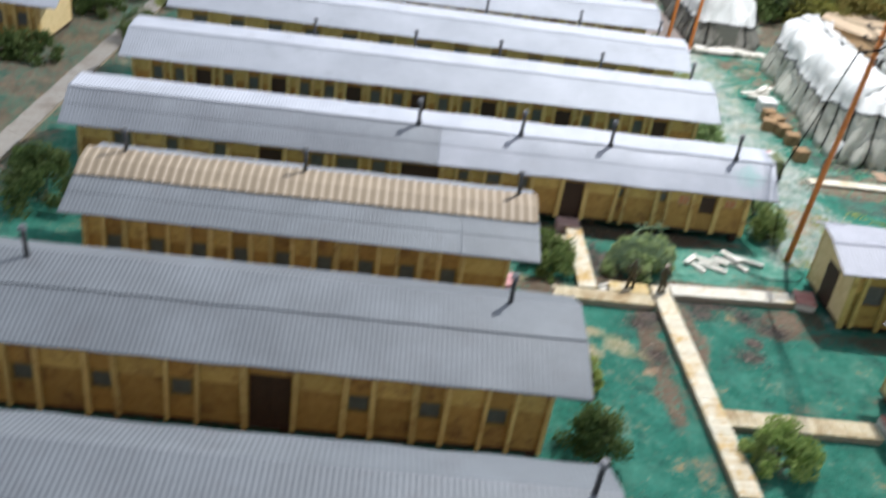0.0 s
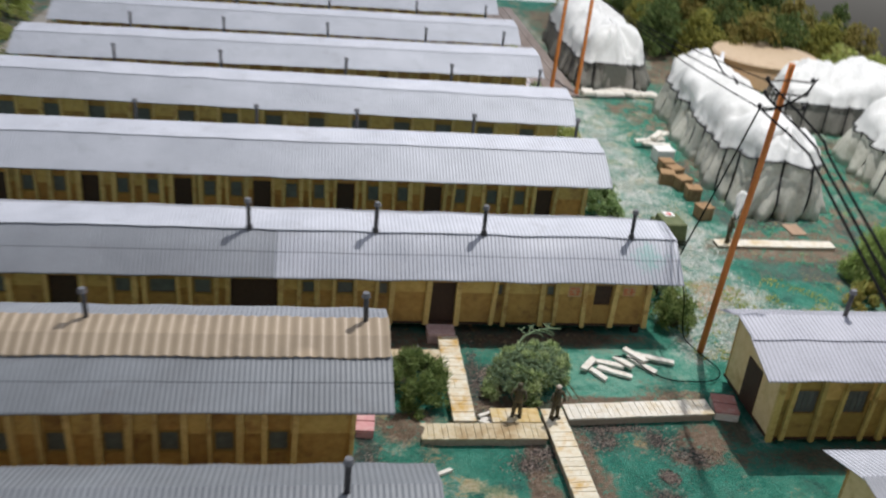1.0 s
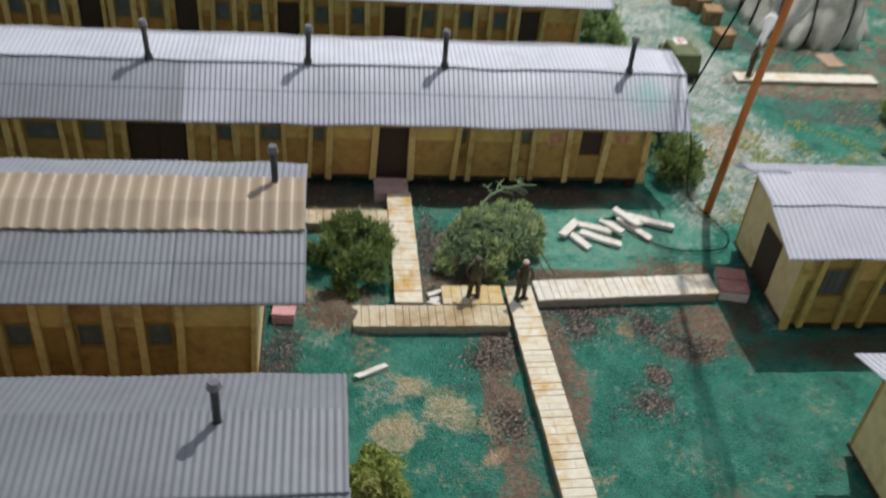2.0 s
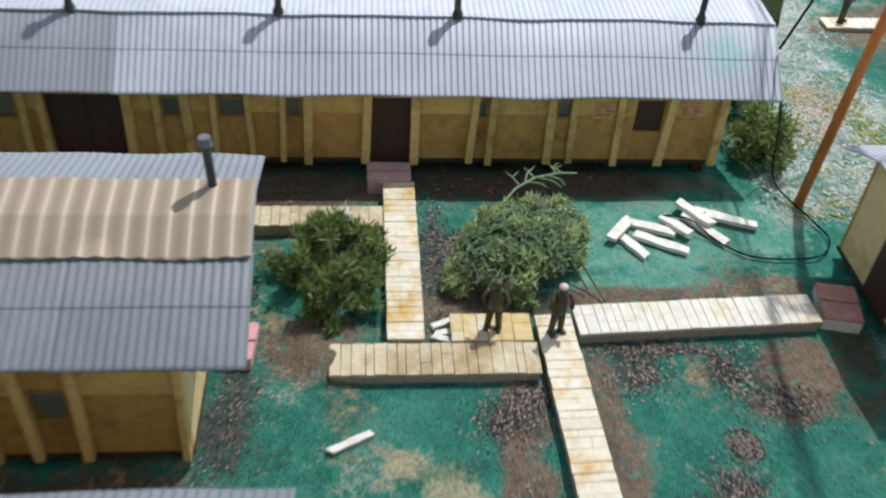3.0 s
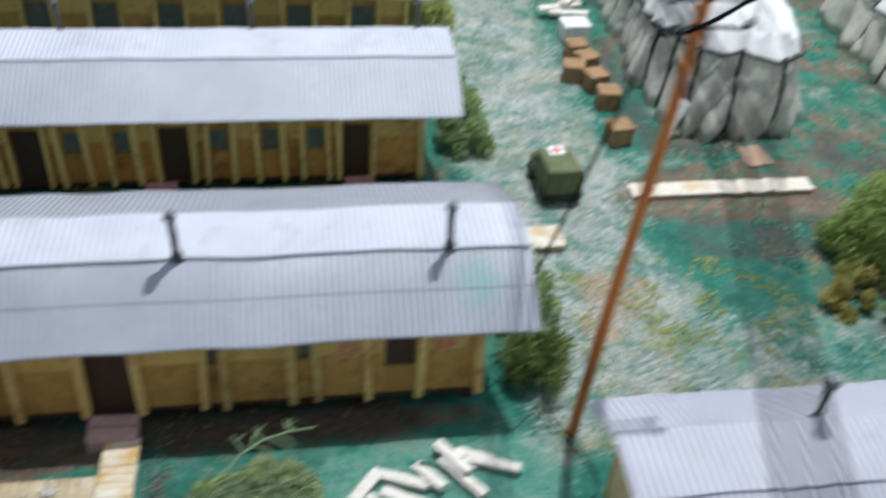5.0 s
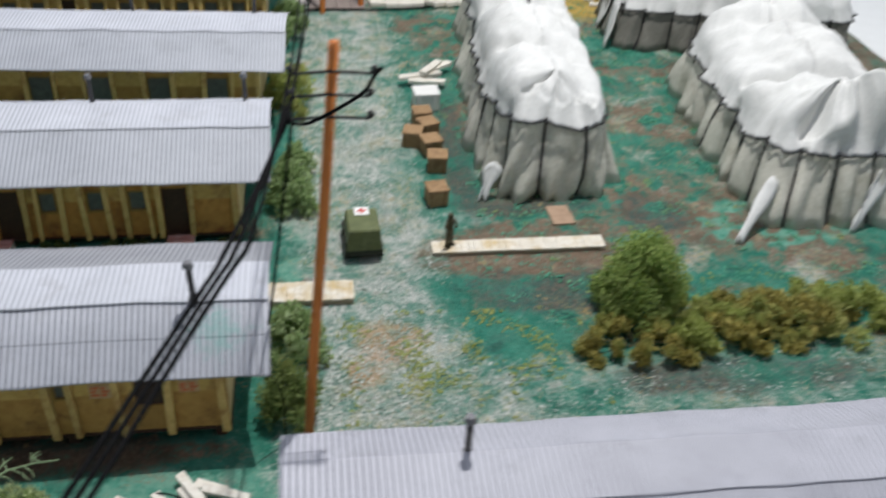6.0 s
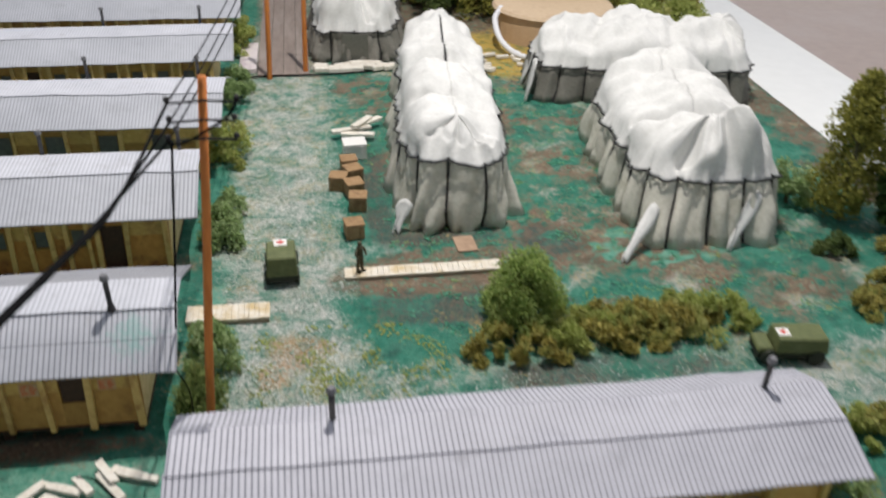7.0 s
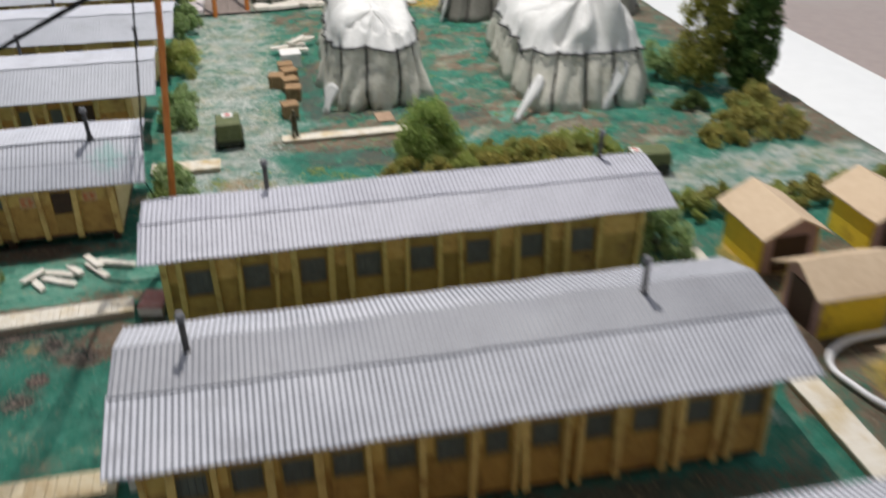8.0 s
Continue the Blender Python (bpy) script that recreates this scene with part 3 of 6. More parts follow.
# ---- long huts ----
def roof_sheet(name, parent, x0, x1, line, material, pitch=0.16, amp=0.011, thick=0.03, seed=0.0, per=4, label="", lapped=False):
    """A corrugated sheet over the line of (y, z), its waves along x, its edges a little uneven."""
    nx = max(8, int((x1 - x0) / pitch * per))
    rows = []
    for (ya, za), (yb, zb) in zip(line, line[1:]):
        rows += [(ya + (yb - ya) * k, za + (zb - za) * k) for k in (0.0, 0.03, 0.49, 0.5, 0.505, 0.515, 0.97)]  # close rows keep the fold crisp
    rows.append(line[-1])
    verts, ny = [], len(rows)
    for i in range(nx + 1):
        x = x0 + (x1 - x0) * i / nx
        w = amp * math.cos(2 * math.pi * x / pitch)
        for j, (y, z) in enumerate(rows):
            edge = 0.05 * wob(x, j, 0.7, seed) if j in (0, ny - 1) else 0.0
            verts.append((x, y + edge, z + w + 0.03 * wob(x, 0.0, 0.35, math.floor(seed)) + 0.6 * edge + 0.022 * (lapped and 4 <= j <= 6)))
    n = len(verts)
    verts += [(x, y, z - thick) for x, y, z in verts]
    at = lambda i, j, k=0: k * n + i * ny + j
    faces = []
    for i in range(nx):
        for j in range(ny - 1):
            faces.append((at(i, j), at(i + 1, j), at(i + 1, j + 1), at(i, j + 1)))
            faces.append((at(i, j, 1), at(i, j + 1, 1), at(i + 1, j + 1, 1), at(i + 1, j, 1)))
        faces.append((at(i, 0), at(i, 0, 1), at(i + 1, 0, 1), at(i + 1, 0)))
        faces.append((at(i, ny - 1), at(i + 1, ny - 1), at(i + 1, ny - 1, 1), at(i, ny - 1, 1)))
    for j in range(ny - 1):
        faces.append((at(0, j), at(0, j + 1), at(0, j + 1, 1), at(0, j, 1)))
        faces.append((at(nx, j), at(nx, j, 1), at(nx, j + 1, 1), at(nx, j + 1)))
    me = mesh_of(name, verts, faces, [material])
    smooth = ([True, True] * (ny - 1) + [False, False]) * nx + [False] * (2 * (ny - 1))
    me.polygons.foreach_set("use_smooth", smooth)
    ob = new(name, me)
    ob.parent = parent
    return tagged(ob, label)


def stovepipe(parent, x, y, z, tall=1.15, lean=0.0):
    bm = bmesh.new()
    top = (x + lean, y - 0.05, z + tall)
    tube(bm, [(x, y, z - 0.25), top], 0.085, 8)
    pipe = part("stovepipe", bm, PIPE, parent, "sooty black stovepipe on the roof", True)
    bm = bmesh.new()
    tube(bm, [(top[0], top[1], top[2] - 0.12), (top[0], top[1], top[2] + 0.04)], 0.15, 8, 0.11)
    part("cap", bm, PIPE_CAP, pipe, "grey worn pipe cap")
    bm = bmesh.new()
    tube(bm, [(x, y, z - 0.12), (x, y, z + 0.06)], 0.15, 8, 0.11)
    part("collar", bm, PIPE, pipe)


def hut(name, x0, x1, line, wall_base, spaces, label, pipes=(), west=None, roof=METAL, top=METAL, near=True, extra_posts=(), group="rows of long huts", split=None, west_roof=METAL_DULL, turn=0.0, cap=None, lap=False, card=WALL, post_wood=POST):
    """A long hut. line: the roof's (y, z) from the near eave over the fold and the ridge to the far eave. spaces: (kind, x from, x to, z from, z to)
    along the near wall, kind w for a window, d for a door."""
    (ye, ze), (yk, zk), (yr, zr), (yf, zf) = line
    cx = (x0 + x1) / 2
    h = thing(name, cx, ye, 0, turn, label, "hut", group)
    a, b = x0 + 0.75 - cx, x1 - 1.2 - cx  # wall ends, under the overhanging roof
    yw, yn = 0.32, yf - ye - 0.35
    low = wall_base

    def roof_z(y):
        pts = [(p - ye, q) for p, q in line]
        for (pa, qa), (pb, qb) in zip(pts, pts[1:]):
            if y <= pb:
                return qa + (qb - qa) * (y - pa) / (pb - pa) - 0.1
        return zf - 0.1

    zt = roof_z(yw)
    # near wall with its openings
    spaces = sorted((k, p - cx, q - cx, lo, hi) for k, p, q, lo, hi in spaces)
    spaces.sort(key=lambda s: s[1])
    x = a
    for k, p, q, lo, hi in spaces:
        if p > x:
            wall_panel(h, x, p, yw, low, zt, card)
        if lo > low + 0.02:
            wall_panel(h, p, q, yw, low, lo, card)
        if hi < zt - 0.02:
            wall_panel(h, p, q, yw, hi, zt, card)
        x = q
    wall_panel(h, x, b, yw, low, zt, card)
    # far and end walls
    bm = bmesh.new()
    box(bm, a, b, yn - 0.12, yn, low, roof_z(yn))
    part("far_wall", bm, WALL, h)
    ends = [(yw + 0.12, low), (yn - 0.12, low), (yn - 0.12, roof_z(yn - 0.12)), (yr - ye, zr - 0.1), (yk - ye, zk - 0.1), (yw + 0.12, roof_z(yw + 0.12))]
    for xa, xb in ((a, a + 0.12), (b - 0.12, b)):
        bm = bmesh.new()
        prism(bm, ends, xa, xb)
        part("end_wall", bm, WALL_END, h, "pale yellow end wall, brightened in its colour")
    # floor deck and piers; their dark colour stands in for shade under the hut
    bm = bmesh.new()
    box(bm, a - 0.03, b + 0.03, yw - 0.03, yn + 0.03, low - 0.1, low)
    part("floor_deck", bm, DOOR, h)
    pier = box_mesh("pier", 0.3, 0.3, low - 0.08 + 0.12, DOOR)
    for i in range(max(3, int((b - a) / 3.2))):
        for y in (yw + 0.3, yn - 0.3):
            piece("pier", pier, h, a + 0.3 + (b - a - 0.6) * i / (max(3, int((b - a) / 3.2)) - 1), y, -0.12)
    # paler band above the mid rail, between the openings
    zm = low + 0.62 * (zt - low)
    x = a
    for k, p, q, lo, hi in spaces + [("end", b, b, 0, 0)]:
        if p - x > 0.12:
            bm = bmesh.new()
            box(bm, x + 0.02, p - 0.02, yw - 0.02, yw + 0.004, zm, zt - 0.02)
            part("upper_panel", bm, WALL_PALE, h)
        x = q
    # openings
    for k, p, q, lo, hi in spaces:
        if k == "w":
            win = part("window", window_frame(p, q, yw, lo, hi), FRAME, h, "small dark window in an ochre frame")
            bm = bmesh.new()
            box(bm, p + 0.03, q - 0.03, yw + 0.05, yw + 0.08, lo + 0.03, hi - 0.03)
            part("pane", bm, PANE, win, "dull grey pane")
            if group == "short huts":
                bar = box_mesh("glazing_bar", 0.035, 0.03, math.floor((hi - lo - 0.1) * 20) / 20, BAR_GREY, 0.006)
                for c in range(1, 5):
                    piece("glazing_bar", bar, win, p + (q - p) * c / 5, yw + 0.035, lo + 0.05)
        else:
            bm = bmesh.new()
            box(bm, p + 0.02, q - 0.02, yw + 0.06, yw + 0.1, lo, hi)
            for c in ((p + q) / 2,) if q - p > 1.2 else ():
                box(bm, c - 0.03, c + 0.03, yw + 0.03, yw + 0.06, lo, hi)
            # dark panel put in where the wall has a frameless window opening
            if lo > low + 0.1:
                part("shutter", bm, DOOR, h, "dark brown panel in a frameless window opening")
            else:
                part("door", bm, DOOR, h, "dark brown plain door")
    # upright strips: at the ends, beside each opening, and where the wall runs on
    posts = {round(a + 0.09, 2), round(b - 0.09, 2)}
    for k, p, q, lo, hi in spaces:
        posts |= {round(p - 0.1, 2), round(q + 0.1, 2)}
    posts |= {round(e - cx, 2) for e in extra_posts}
    last = -99
    for p in sorted(posts):
        if p - last < 0.3:
            continue
        last = p
        foot = low - 0.04 - random.random() * 0.09
        me = box_mesh("post", random.choice((0.14, 0.18, 0.22)), 0.16, math.floor((roof_z(0.12) + 0.02 - foot) * 25) / 25, post_wood)
        piece("post", me, h, p, yw - 0.09, foot, random.uniform(-6, 6), 0, random.uniform(-2.6, 2.6))
    # roof: near slope, fold over the top, far slope
    near_line = [(0.0, ze), (yk - ye + 0.05, zk - 0.03)]
    cuts = [x0 - cx, x1 - cx] if split is None else [x0 - cx, split - cx, x1 - cx]
    for n, (p, q) in enumerate(zip(cuts, cuts[1:])):
        # METAL roofs take the copy with painted-in shade on this slope
        roof_sheet("near_slope", h, p, q, near_line, (METAL_SLOPE_SHADE if roof is METAL else roof) if split is None or n else west_roof, seed=round(ye) + 0.2 + 0.3 * n, lapped=lap)
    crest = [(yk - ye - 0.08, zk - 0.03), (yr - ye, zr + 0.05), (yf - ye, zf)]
    if cap:  # a separate sheet bent over the ridge, on top of the far slope
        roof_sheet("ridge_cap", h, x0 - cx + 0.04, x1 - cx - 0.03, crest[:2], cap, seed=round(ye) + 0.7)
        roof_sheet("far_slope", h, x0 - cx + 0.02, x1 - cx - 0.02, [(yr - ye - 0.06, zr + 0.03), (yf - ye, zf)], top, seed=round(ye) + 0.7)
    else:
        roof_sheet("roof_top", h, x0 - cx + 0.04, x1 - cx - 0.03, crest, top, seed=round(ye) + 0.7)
    for px, py, pz in pipes:
        stovepipe(h, px - cx, py - ye, pz, lean=random.uniform(-0.05, 0.05))
    return h


def wall_panel(h, p, q, yw, lo, hi, material):
    bm = bmesh.new()
    box(bm, p, q, yw, yw + 0.12, lo, hi)
    part("wall_panel", bm, material, h)


def window_frame(p, q, yw, lo, hi):
    bm = bmesh.new()
    w = 0.06
    box(bm, p, p + w, yw - 0.03, yw + 0.07, lo, hi)
    box(bm, q - w, q, yw - 0.03, yw + 0.07, lo, hi)
    box(bm, p + w, q - w, yw - 0.03, yw + 0.07, lo, lo + w)
    box(bm, p + w, q - w, yw - 0.03, yw + 0.07, hi - w, hi)
    return bm


def regular(x0, x1, count, kind_at, width, lo, hi, low, tall):
    """Openings at even steps; those in kind_at are doors."""
    step = (x1 - x0) / count
    out = []
    for i in range(count):
        c = x0 + (i + 0.5) * step
        out.append(("d", c - width / 2, c + width / 2, low, tall) if i in kind_at else ("w", c - width / 2, c + width / 2, lo, hi))
    return out


# the hut with posters, in the middle row
HUT4 = [("d", -0.34, 0.71, 0.5, 2.3), ("w", -5.38, -4.84, 1.7, 2.3), ("w", -4.04, -3.34, 1.7, 2.3), ("w", -2.41, -1.99, 1.7, 2.3), ("w", 2.32, 2.63, 1.75, 2.3),
        ("w", 4.37, 4.75, 1.75, 2.3), ("d", 6.42, 7.15, 1.38, 2.3), ("d", -8.1, -6.3, 0.5, 2.3), ("w", -9.48, -8.77, 1.6, 2.3), ("w", -11.14, -10.09, 1.6, 2.3),
        ("w", -12.4, -11.74, 1.6, 2.3), ("d", -14.75, -13.7, 0.5, 2.3), ("w", -16.9, -16.25, 1.5, 2.3), ("w", -19.1, -18.5, 1.5, 2.3), ("w", -21.5, -20.6, 1.3, 2.3)]
# its ridge cap is a lighter grey than its far slope
hut4 = hut("long_hut", -23.9, 10.0, [(5.9, 2.55), (7.6, 3.86), (9.2, 3.85), (11.7, 2.85)], 0.5, HUT4,
           "long yellow-brown hut with grey corrugated roof and red posters", [(8.03, 7.6, 3.9), (1.84, 7.6, 3.9), (-2.54, 7.6, 3.9), (-7.45, 7.6, 3.9)],
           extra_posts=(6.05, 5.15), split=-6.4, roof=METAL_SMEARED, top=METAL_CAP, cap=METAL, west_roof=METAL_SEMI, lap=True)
HUT5 = [("d", c - 0.43, c + 0.43, 0.35, 2.25) for c in (6.4, 0.8, -3.5, -7.5, -11.2, -15.4, -19.6)]
HUT5 += [("w", c - 0.31, c + 0.31, 1.35, 2.2) for c in (5.15, 3.75, 2.15, -0.7, -2.15, -4.75, -6.1, -8.7, -9.95, -12.55, -13.95, -16.8, -18.2, -20.9, -22.1)]
hut("long_hut", -24.2, 9.8, [(15.7, 2.6), (17.85, 3.72), (19.6, 3.75), (21.6, 2.95)], 0.35, HUT5, "long yellow-brown hut with grey corrugated roof beside the gravel",
    [(x, 20.2, 3.5) for x in (-14.0, -8.0, -2.9, 3.2, 8.8)], card=WALL_ORANGE)
HUT6 = [("w", 7.25 - 2.45 * k - 0.5, 7.25 - 2.45 * k + 0.5, 1.0, 2.3) for k in range(13)]
hut("long_hut", -24.3, 10.2, [(25.3, 2.7), (27.3, 3.75), (29.2, 3.75), (31.5, 3.0)], 0.35, HUT6, "long ochre hut with pale corrugated roof",
    [(x, 30.4, 3.4) for x in (-17.3, -11.0, -3.5, 3.1, 8.6)], turn=-2.0)
HUT7 = regular(-22.4, 8.4, 22, (3, 9, 15), 0.7, 1.3, 2.2, 0.35, 2.3)
for y, label, turn in ((34.1, "long ochre hut with pale corrugated roof", 1.0), (43.0, "long ochre hut with pale corrugated roof", 0.0), (53.0, "long ochre hut at the far end of the row", 0.5), (62.0, "long ochre hut at the far end of the row", 0.0)):
    hut("long_hut", -24.3, 10.3, [(y, 2.75), (y + 2.0, 3.75), (y + 3.8, 3.75), (y + 6.0, 3.0)], 0.35, HUT7, label, [(x, y + 5.0, 3.4) for x in (-17.6, -11.4, -4.3, 2.6, 8.2)], turn=turn)
HUT3 = [("w", -6.17 - 1.6 * k, -5.52 - 1.6 * k, 1.3, 2.1) for k in range(9)]
hut3 = hut("long_hut", -20.6, -2.4, [(-3.05, 2.95), (-1.06, 3.7), (0.3, 4.0), (1.95, 3.62)], 0.35, HUT3, "long yellow-brown hut with a tan corrugated strip along its ridge",
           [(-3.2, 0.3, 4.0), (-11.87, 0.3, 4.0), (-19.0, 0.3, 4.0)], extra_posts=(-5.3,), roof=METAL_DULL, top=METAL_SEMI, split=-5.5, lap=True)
roof_sheet("ridge_strip", hut3, -9.1, 9.05, [(1.85, 3.70), (2.6, 4.03), (3.5, 4.15)], ORANGE_SHEET, pitch=0.36, amp=0.02, per=8, seed=5.0, label="tan corrugated ridge strip")
HUT2 = [("d", -12.04, -10.74, 0.3, 2.3)] + [("w", p, p + 0.72, 1.2, 1.9) for p in (-19.3, -16.9, -14.47, -9.0, -6.75, -4.62, -21.6)]
hut("long_hut", -24.0, -1.45, [(-11.0, 2.8), (-8.8, 3.55), (-7.0, 3.66), (-5.4, 3.05)], 0.3, HUT2, "long yellow-brown hut with dull grey corrugated roof",
    [(-3.95, -7.25, 3.62), (-19.87, -7.4, 3.62)], extra_posts=(-18.3, -15.9, -13.4, -8.1, -5.9, -3.7), roof=METAL_DULL, top=METAL_DULL)
hut("long_hut", -24.0, -1.5, [(-19.8, 2.8), (-17.6, 3.5), (-15.8, 3.62), (-14.15, 3.05)], 0.3, [(k, p, q, lo, hi) for k, p, q, lo, hi in HUT2],
    "long yellow-brown hut with corrugated roof beside the board's edge", [(-2.3, -15.9, 3.6), (-19.5, -15.9, 3.6)], roof=METAL_DULL, top=METAL_DULL)
HUTE = [("w", p, p + 0.95, 1.3, 2.35) for p in (11.6, 13.45, 15.3, 17.15, 19.0, 20.95, 22.85, 24.7)]
hutE = hut("long_hut", 10.3, 28.5, [(-1.25, 2.88), (0.5, 3.5), (1.9, 3.58), (3.3, 3.0)], 0.3, HUTE, "yellow-brown hut with grey corrugated roof beside the boardwalk",
           [(14.55, 1.95, 3.52), (26.65, 1.8, 3.52)], group="short huts", roof=METAL_LILAC, top=METAL_LILAC, cap=METAL_LILAC, card=WALL_OLIVE, post_wood=POST_OLIVE, extra_posts=(11.05, 12.85, 14.7, 16.6, 18.45, 20.3, 22.3, 24.2, 26.0))
HUTF = [("w", p, p + 0.85, 1.5, 2.4) for p in (11.7, 13.0, 14.2, 15.4, 16.7, 17.95, 20.4, 21.8, 23.1, 24.55, 26.0)] + [("w", 19.2, 19.9, 1.5, 2.4)]
hut("long_hut", 10.25, 28.2, [(-10.85, 2.8), (-8.65, 3.5), (-6.9, 3.64), (-5.0, 3.05)], 0.3, HUTF, "yellow-brown hut with grey corrugated roof and paired posts",
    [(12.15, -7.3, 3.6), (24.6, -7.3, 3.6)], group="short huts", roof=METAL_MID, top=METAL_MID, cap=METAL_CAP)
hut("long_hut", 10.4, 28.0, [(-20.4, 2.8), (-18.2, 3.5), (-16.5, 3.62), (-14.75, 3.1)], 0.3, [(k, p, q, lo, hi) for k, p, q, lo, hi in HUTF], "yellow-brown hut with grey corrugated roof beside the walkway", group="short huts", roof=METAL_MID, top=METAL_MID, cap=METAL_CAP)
for y in (8.0, 22.4):
    hut("long_hut", -46.0, -30.0, [(y, 2.75), (y + 2.0, 3.75), (y + 3.8, 3.75), (y + 6.0, 3.0)], 0.35, regular(-44.5, -31.5, 9, (4,), 0.7, 1.3, 2.2, 0.35, 2.3),
        "yellow-brown hut beyond the white walkway", group="short huts")


def poster(parent, x0, x1, y, z0, z1):
    """A white poster with red marks, seen too small to read."""
    bm = bmesh.new()
    box(bm, x0, x1, y - 0.025, y - 0.022 + 0.018, z0, z1)
    sheet = part("poster", bm, POSTER, parent, "faded paper poster with red marks")
    for k in range(3):
        for s, (p, q) in enumerate(((0.08, 0.46), (0.54, 0.92))):
            zz = z1 - 0.06 - k * (z1 - z0) * 0.27
            bm = bmesh.new()
            box(bm, x0 + p * (x1 - x0), x0 + (q - 0.12 * ((k + s) % 2)) * (x1 - x0), y - 0.035, y - 0.026, zz - 0.08, zz)
            part("red_bar", bm, POSTER_RED, sheet)


cx4 = (-23.9 + 10.0) / 2
poster(hut4, 5.3 - cx4, 5.85 - cx4, 0.3, 1.78, 2.25)
poster(hut4, 7.58 - cx4, 8.1 - cx4, 0.3, 1.85, 2.25)


def door_step(x0, x1, y0, y1, tall, material, label, turn=0.0, lean=0.0, block=WHITE_WOOD):
    s = thing("door_step", (x0 + x1) / 2, (y0 + y1) / 2, 0, turn, label, "step", "door steps")
    sx, sy = x1 - x0, y1 - y0
    bm = bmesh.new()
    box(bm, -sx / 2, sx / 2, -sy / 2, sy / 2, -0.08, tall - 0.08)
    part("block", bm, block, s, "block under the treads")
    n = 2
    slab = box_mesh("tread", sx + 0.04, sy / n - 0.05, 0.09, material)
    for k in range(n):
        piece("tread", slab, s, 0, -sy / 2 + (k + 0.5) * sy / n, tall - 0.08 + 0.02 * k * (lean != 0), random.uniform(-2, 2), lean)


door_step(-0.38, 0.7, 5.42, 6.15, 0.4, STEP_PALE, "pale pinkish two-board step at a hut door", 0, 8, STEP_PALE)
door_step(-8.0, -6.5, 5.6, 6.15, 0.5, STEP, "faded red step at a double door", 0, 0, STEP)
door_step(-3.35, -2.75, -0.45, 0.65, 0.24, PINK_CARD, "pink card step beside the hut end", -4, 0, PINK_CARD)
door_step(9.85, 10.7, 0.42, 1.62, 0.3, STEP, "faded red step at the end of a boardwalk", -12)
door_step(10.2, 10.9, -8.2, -7.1, 0.4, STEP, "faded red step at the end of a boardwalk")
for x in (-9.9, 0.3, 6.5):
    door_step(x - 0.45, x + 0.45, 15.4, 15.95, 0.35, STEP, "faded red step at a hut door")
# the end door of the short hut
bm = bmesh.new()
box(bm, 11.04 - 19.4 - 0.03, 11.05 - 19.4 - 0.002, 1.65, 2.75, 0.32, 2.1)
part("end_door", bm, DOOR, hutE, "dark brown door in the end wall")


# ---- boardwalks ----
def boardwalk(x0, x1, y0, y1, along, step, label, top=0.3, bend=0.0, material=BOARD):
    """A raised walk of cross boards on two bearers; along: x or y. bend shifts its far end sideways."""
    long, wide = (x1 - x0, y1 - y0) if along == "x" else (y1 - y0, x1 - x0)
    turn = 0 if along == "x" else 90
    w = thing("boardwalk", (x0 + x1) / 2 + (0 if along == "x" else bend / 2), (y0 + y1) / 2 + (bend / 2 if along == "x" else 0), 0,
              turn + (math.degrees(math.atan2(bend, long)) if along == "x" else -math.degrees(math.atan2(bend, long))), label, "boardwalk", "boardwalks")
    bm = bmesh.new()
    box(bm, -long / 2 + 0.03, long / 2 - 0.03, -wide / 2 + 0.04, wide / 2 - 0.04, -0.1, top - 0.07)
    part("bearer", bm, GAP, w, "dark wooden bearer under the boards")
    x = -long / 2
    while x < long / 2 - 0.02:
        run = min(step * random.choice((0.75, 0.9, 1.0, 1.1, 1.25)), long / 2 - x)
        if long / 2 - x - run < step * 0.5:
            run = long / 2 - x
        z, turned, lean = top - 0.07 + random.uniform(-0.008, 0.008), random.uniform(-0.9, 0.9), random.uniform(-0.6, 0.6)
        cut = random.choice((0.0, 0.0, 0.0, 0.36, 0.64)) if step < 0.4 else 0.0
        for lo, hi in ((0.0, cut), (cut, 1.0)):  # some are two short boards butted together
            if hi > lo:
                me = box_mesh("board", round(run - 0.012, 2), wide * (hi - lo) - (0.005 if cut else 0.0), 0.07, material, 0.005)
                piece("board", me, w, x + run / 2, wide * ((lo + hi) / 2 - 0.5) + random.uniform(-0.012, 0.012) * (not cut), z, turned * (0.4 if cut else 1.0), lean * (not cut))
        x += run
    return w


boardwalk(0.0, 0.79, 0.02, 5.48, "y", 0.24, "whitewashed boardwalk with yellow streaks leading to a hut door", material=BOARD_STREAKED)
boardwalk(-3.2, -0.02, 3.74, 4.48, "x", 0.24, "dirty whitewashed boardwalk beside the hut end", material=BOARD_DIRTY)
boardwalk(-1.2, 3.15, -0.92, -0.06, "x", 0.235, "dirty whitewashed boardwalk meeting the crossing", 0.26, material=BOARD_DIRTY)
boardwalk(1.35, 3.1, -0.02, 0.78, "x", 0.3, "yellow-stained short boardwalk piece at the crossing", 0.27, material=BOARD_STAINED)
boardwalk(3.6, 4.4, -11.9, 0.72, "y", 0.245, "long whitewashed boardwalk with yellow streaks running south", bend=-0.4, material=BOARD_STREAKED)
boardwalk(4.08, 9.62, 0.1, 0.98, "x", 0.225, "whitewashed boardwalk leading to a red step", bend=0.3)
boardwalk(4.3, 9.9, -8.35, -7.45, "x", 0.3, "dirty whitewashed boardwalk to the second short hut", 0.24, material=BOARD_DIRTY)
boardwalk(9.4, 12.5, 12.0, 13.05, "x", 0.2, "whitewashed boardwalk onto the gravel", 0.2)
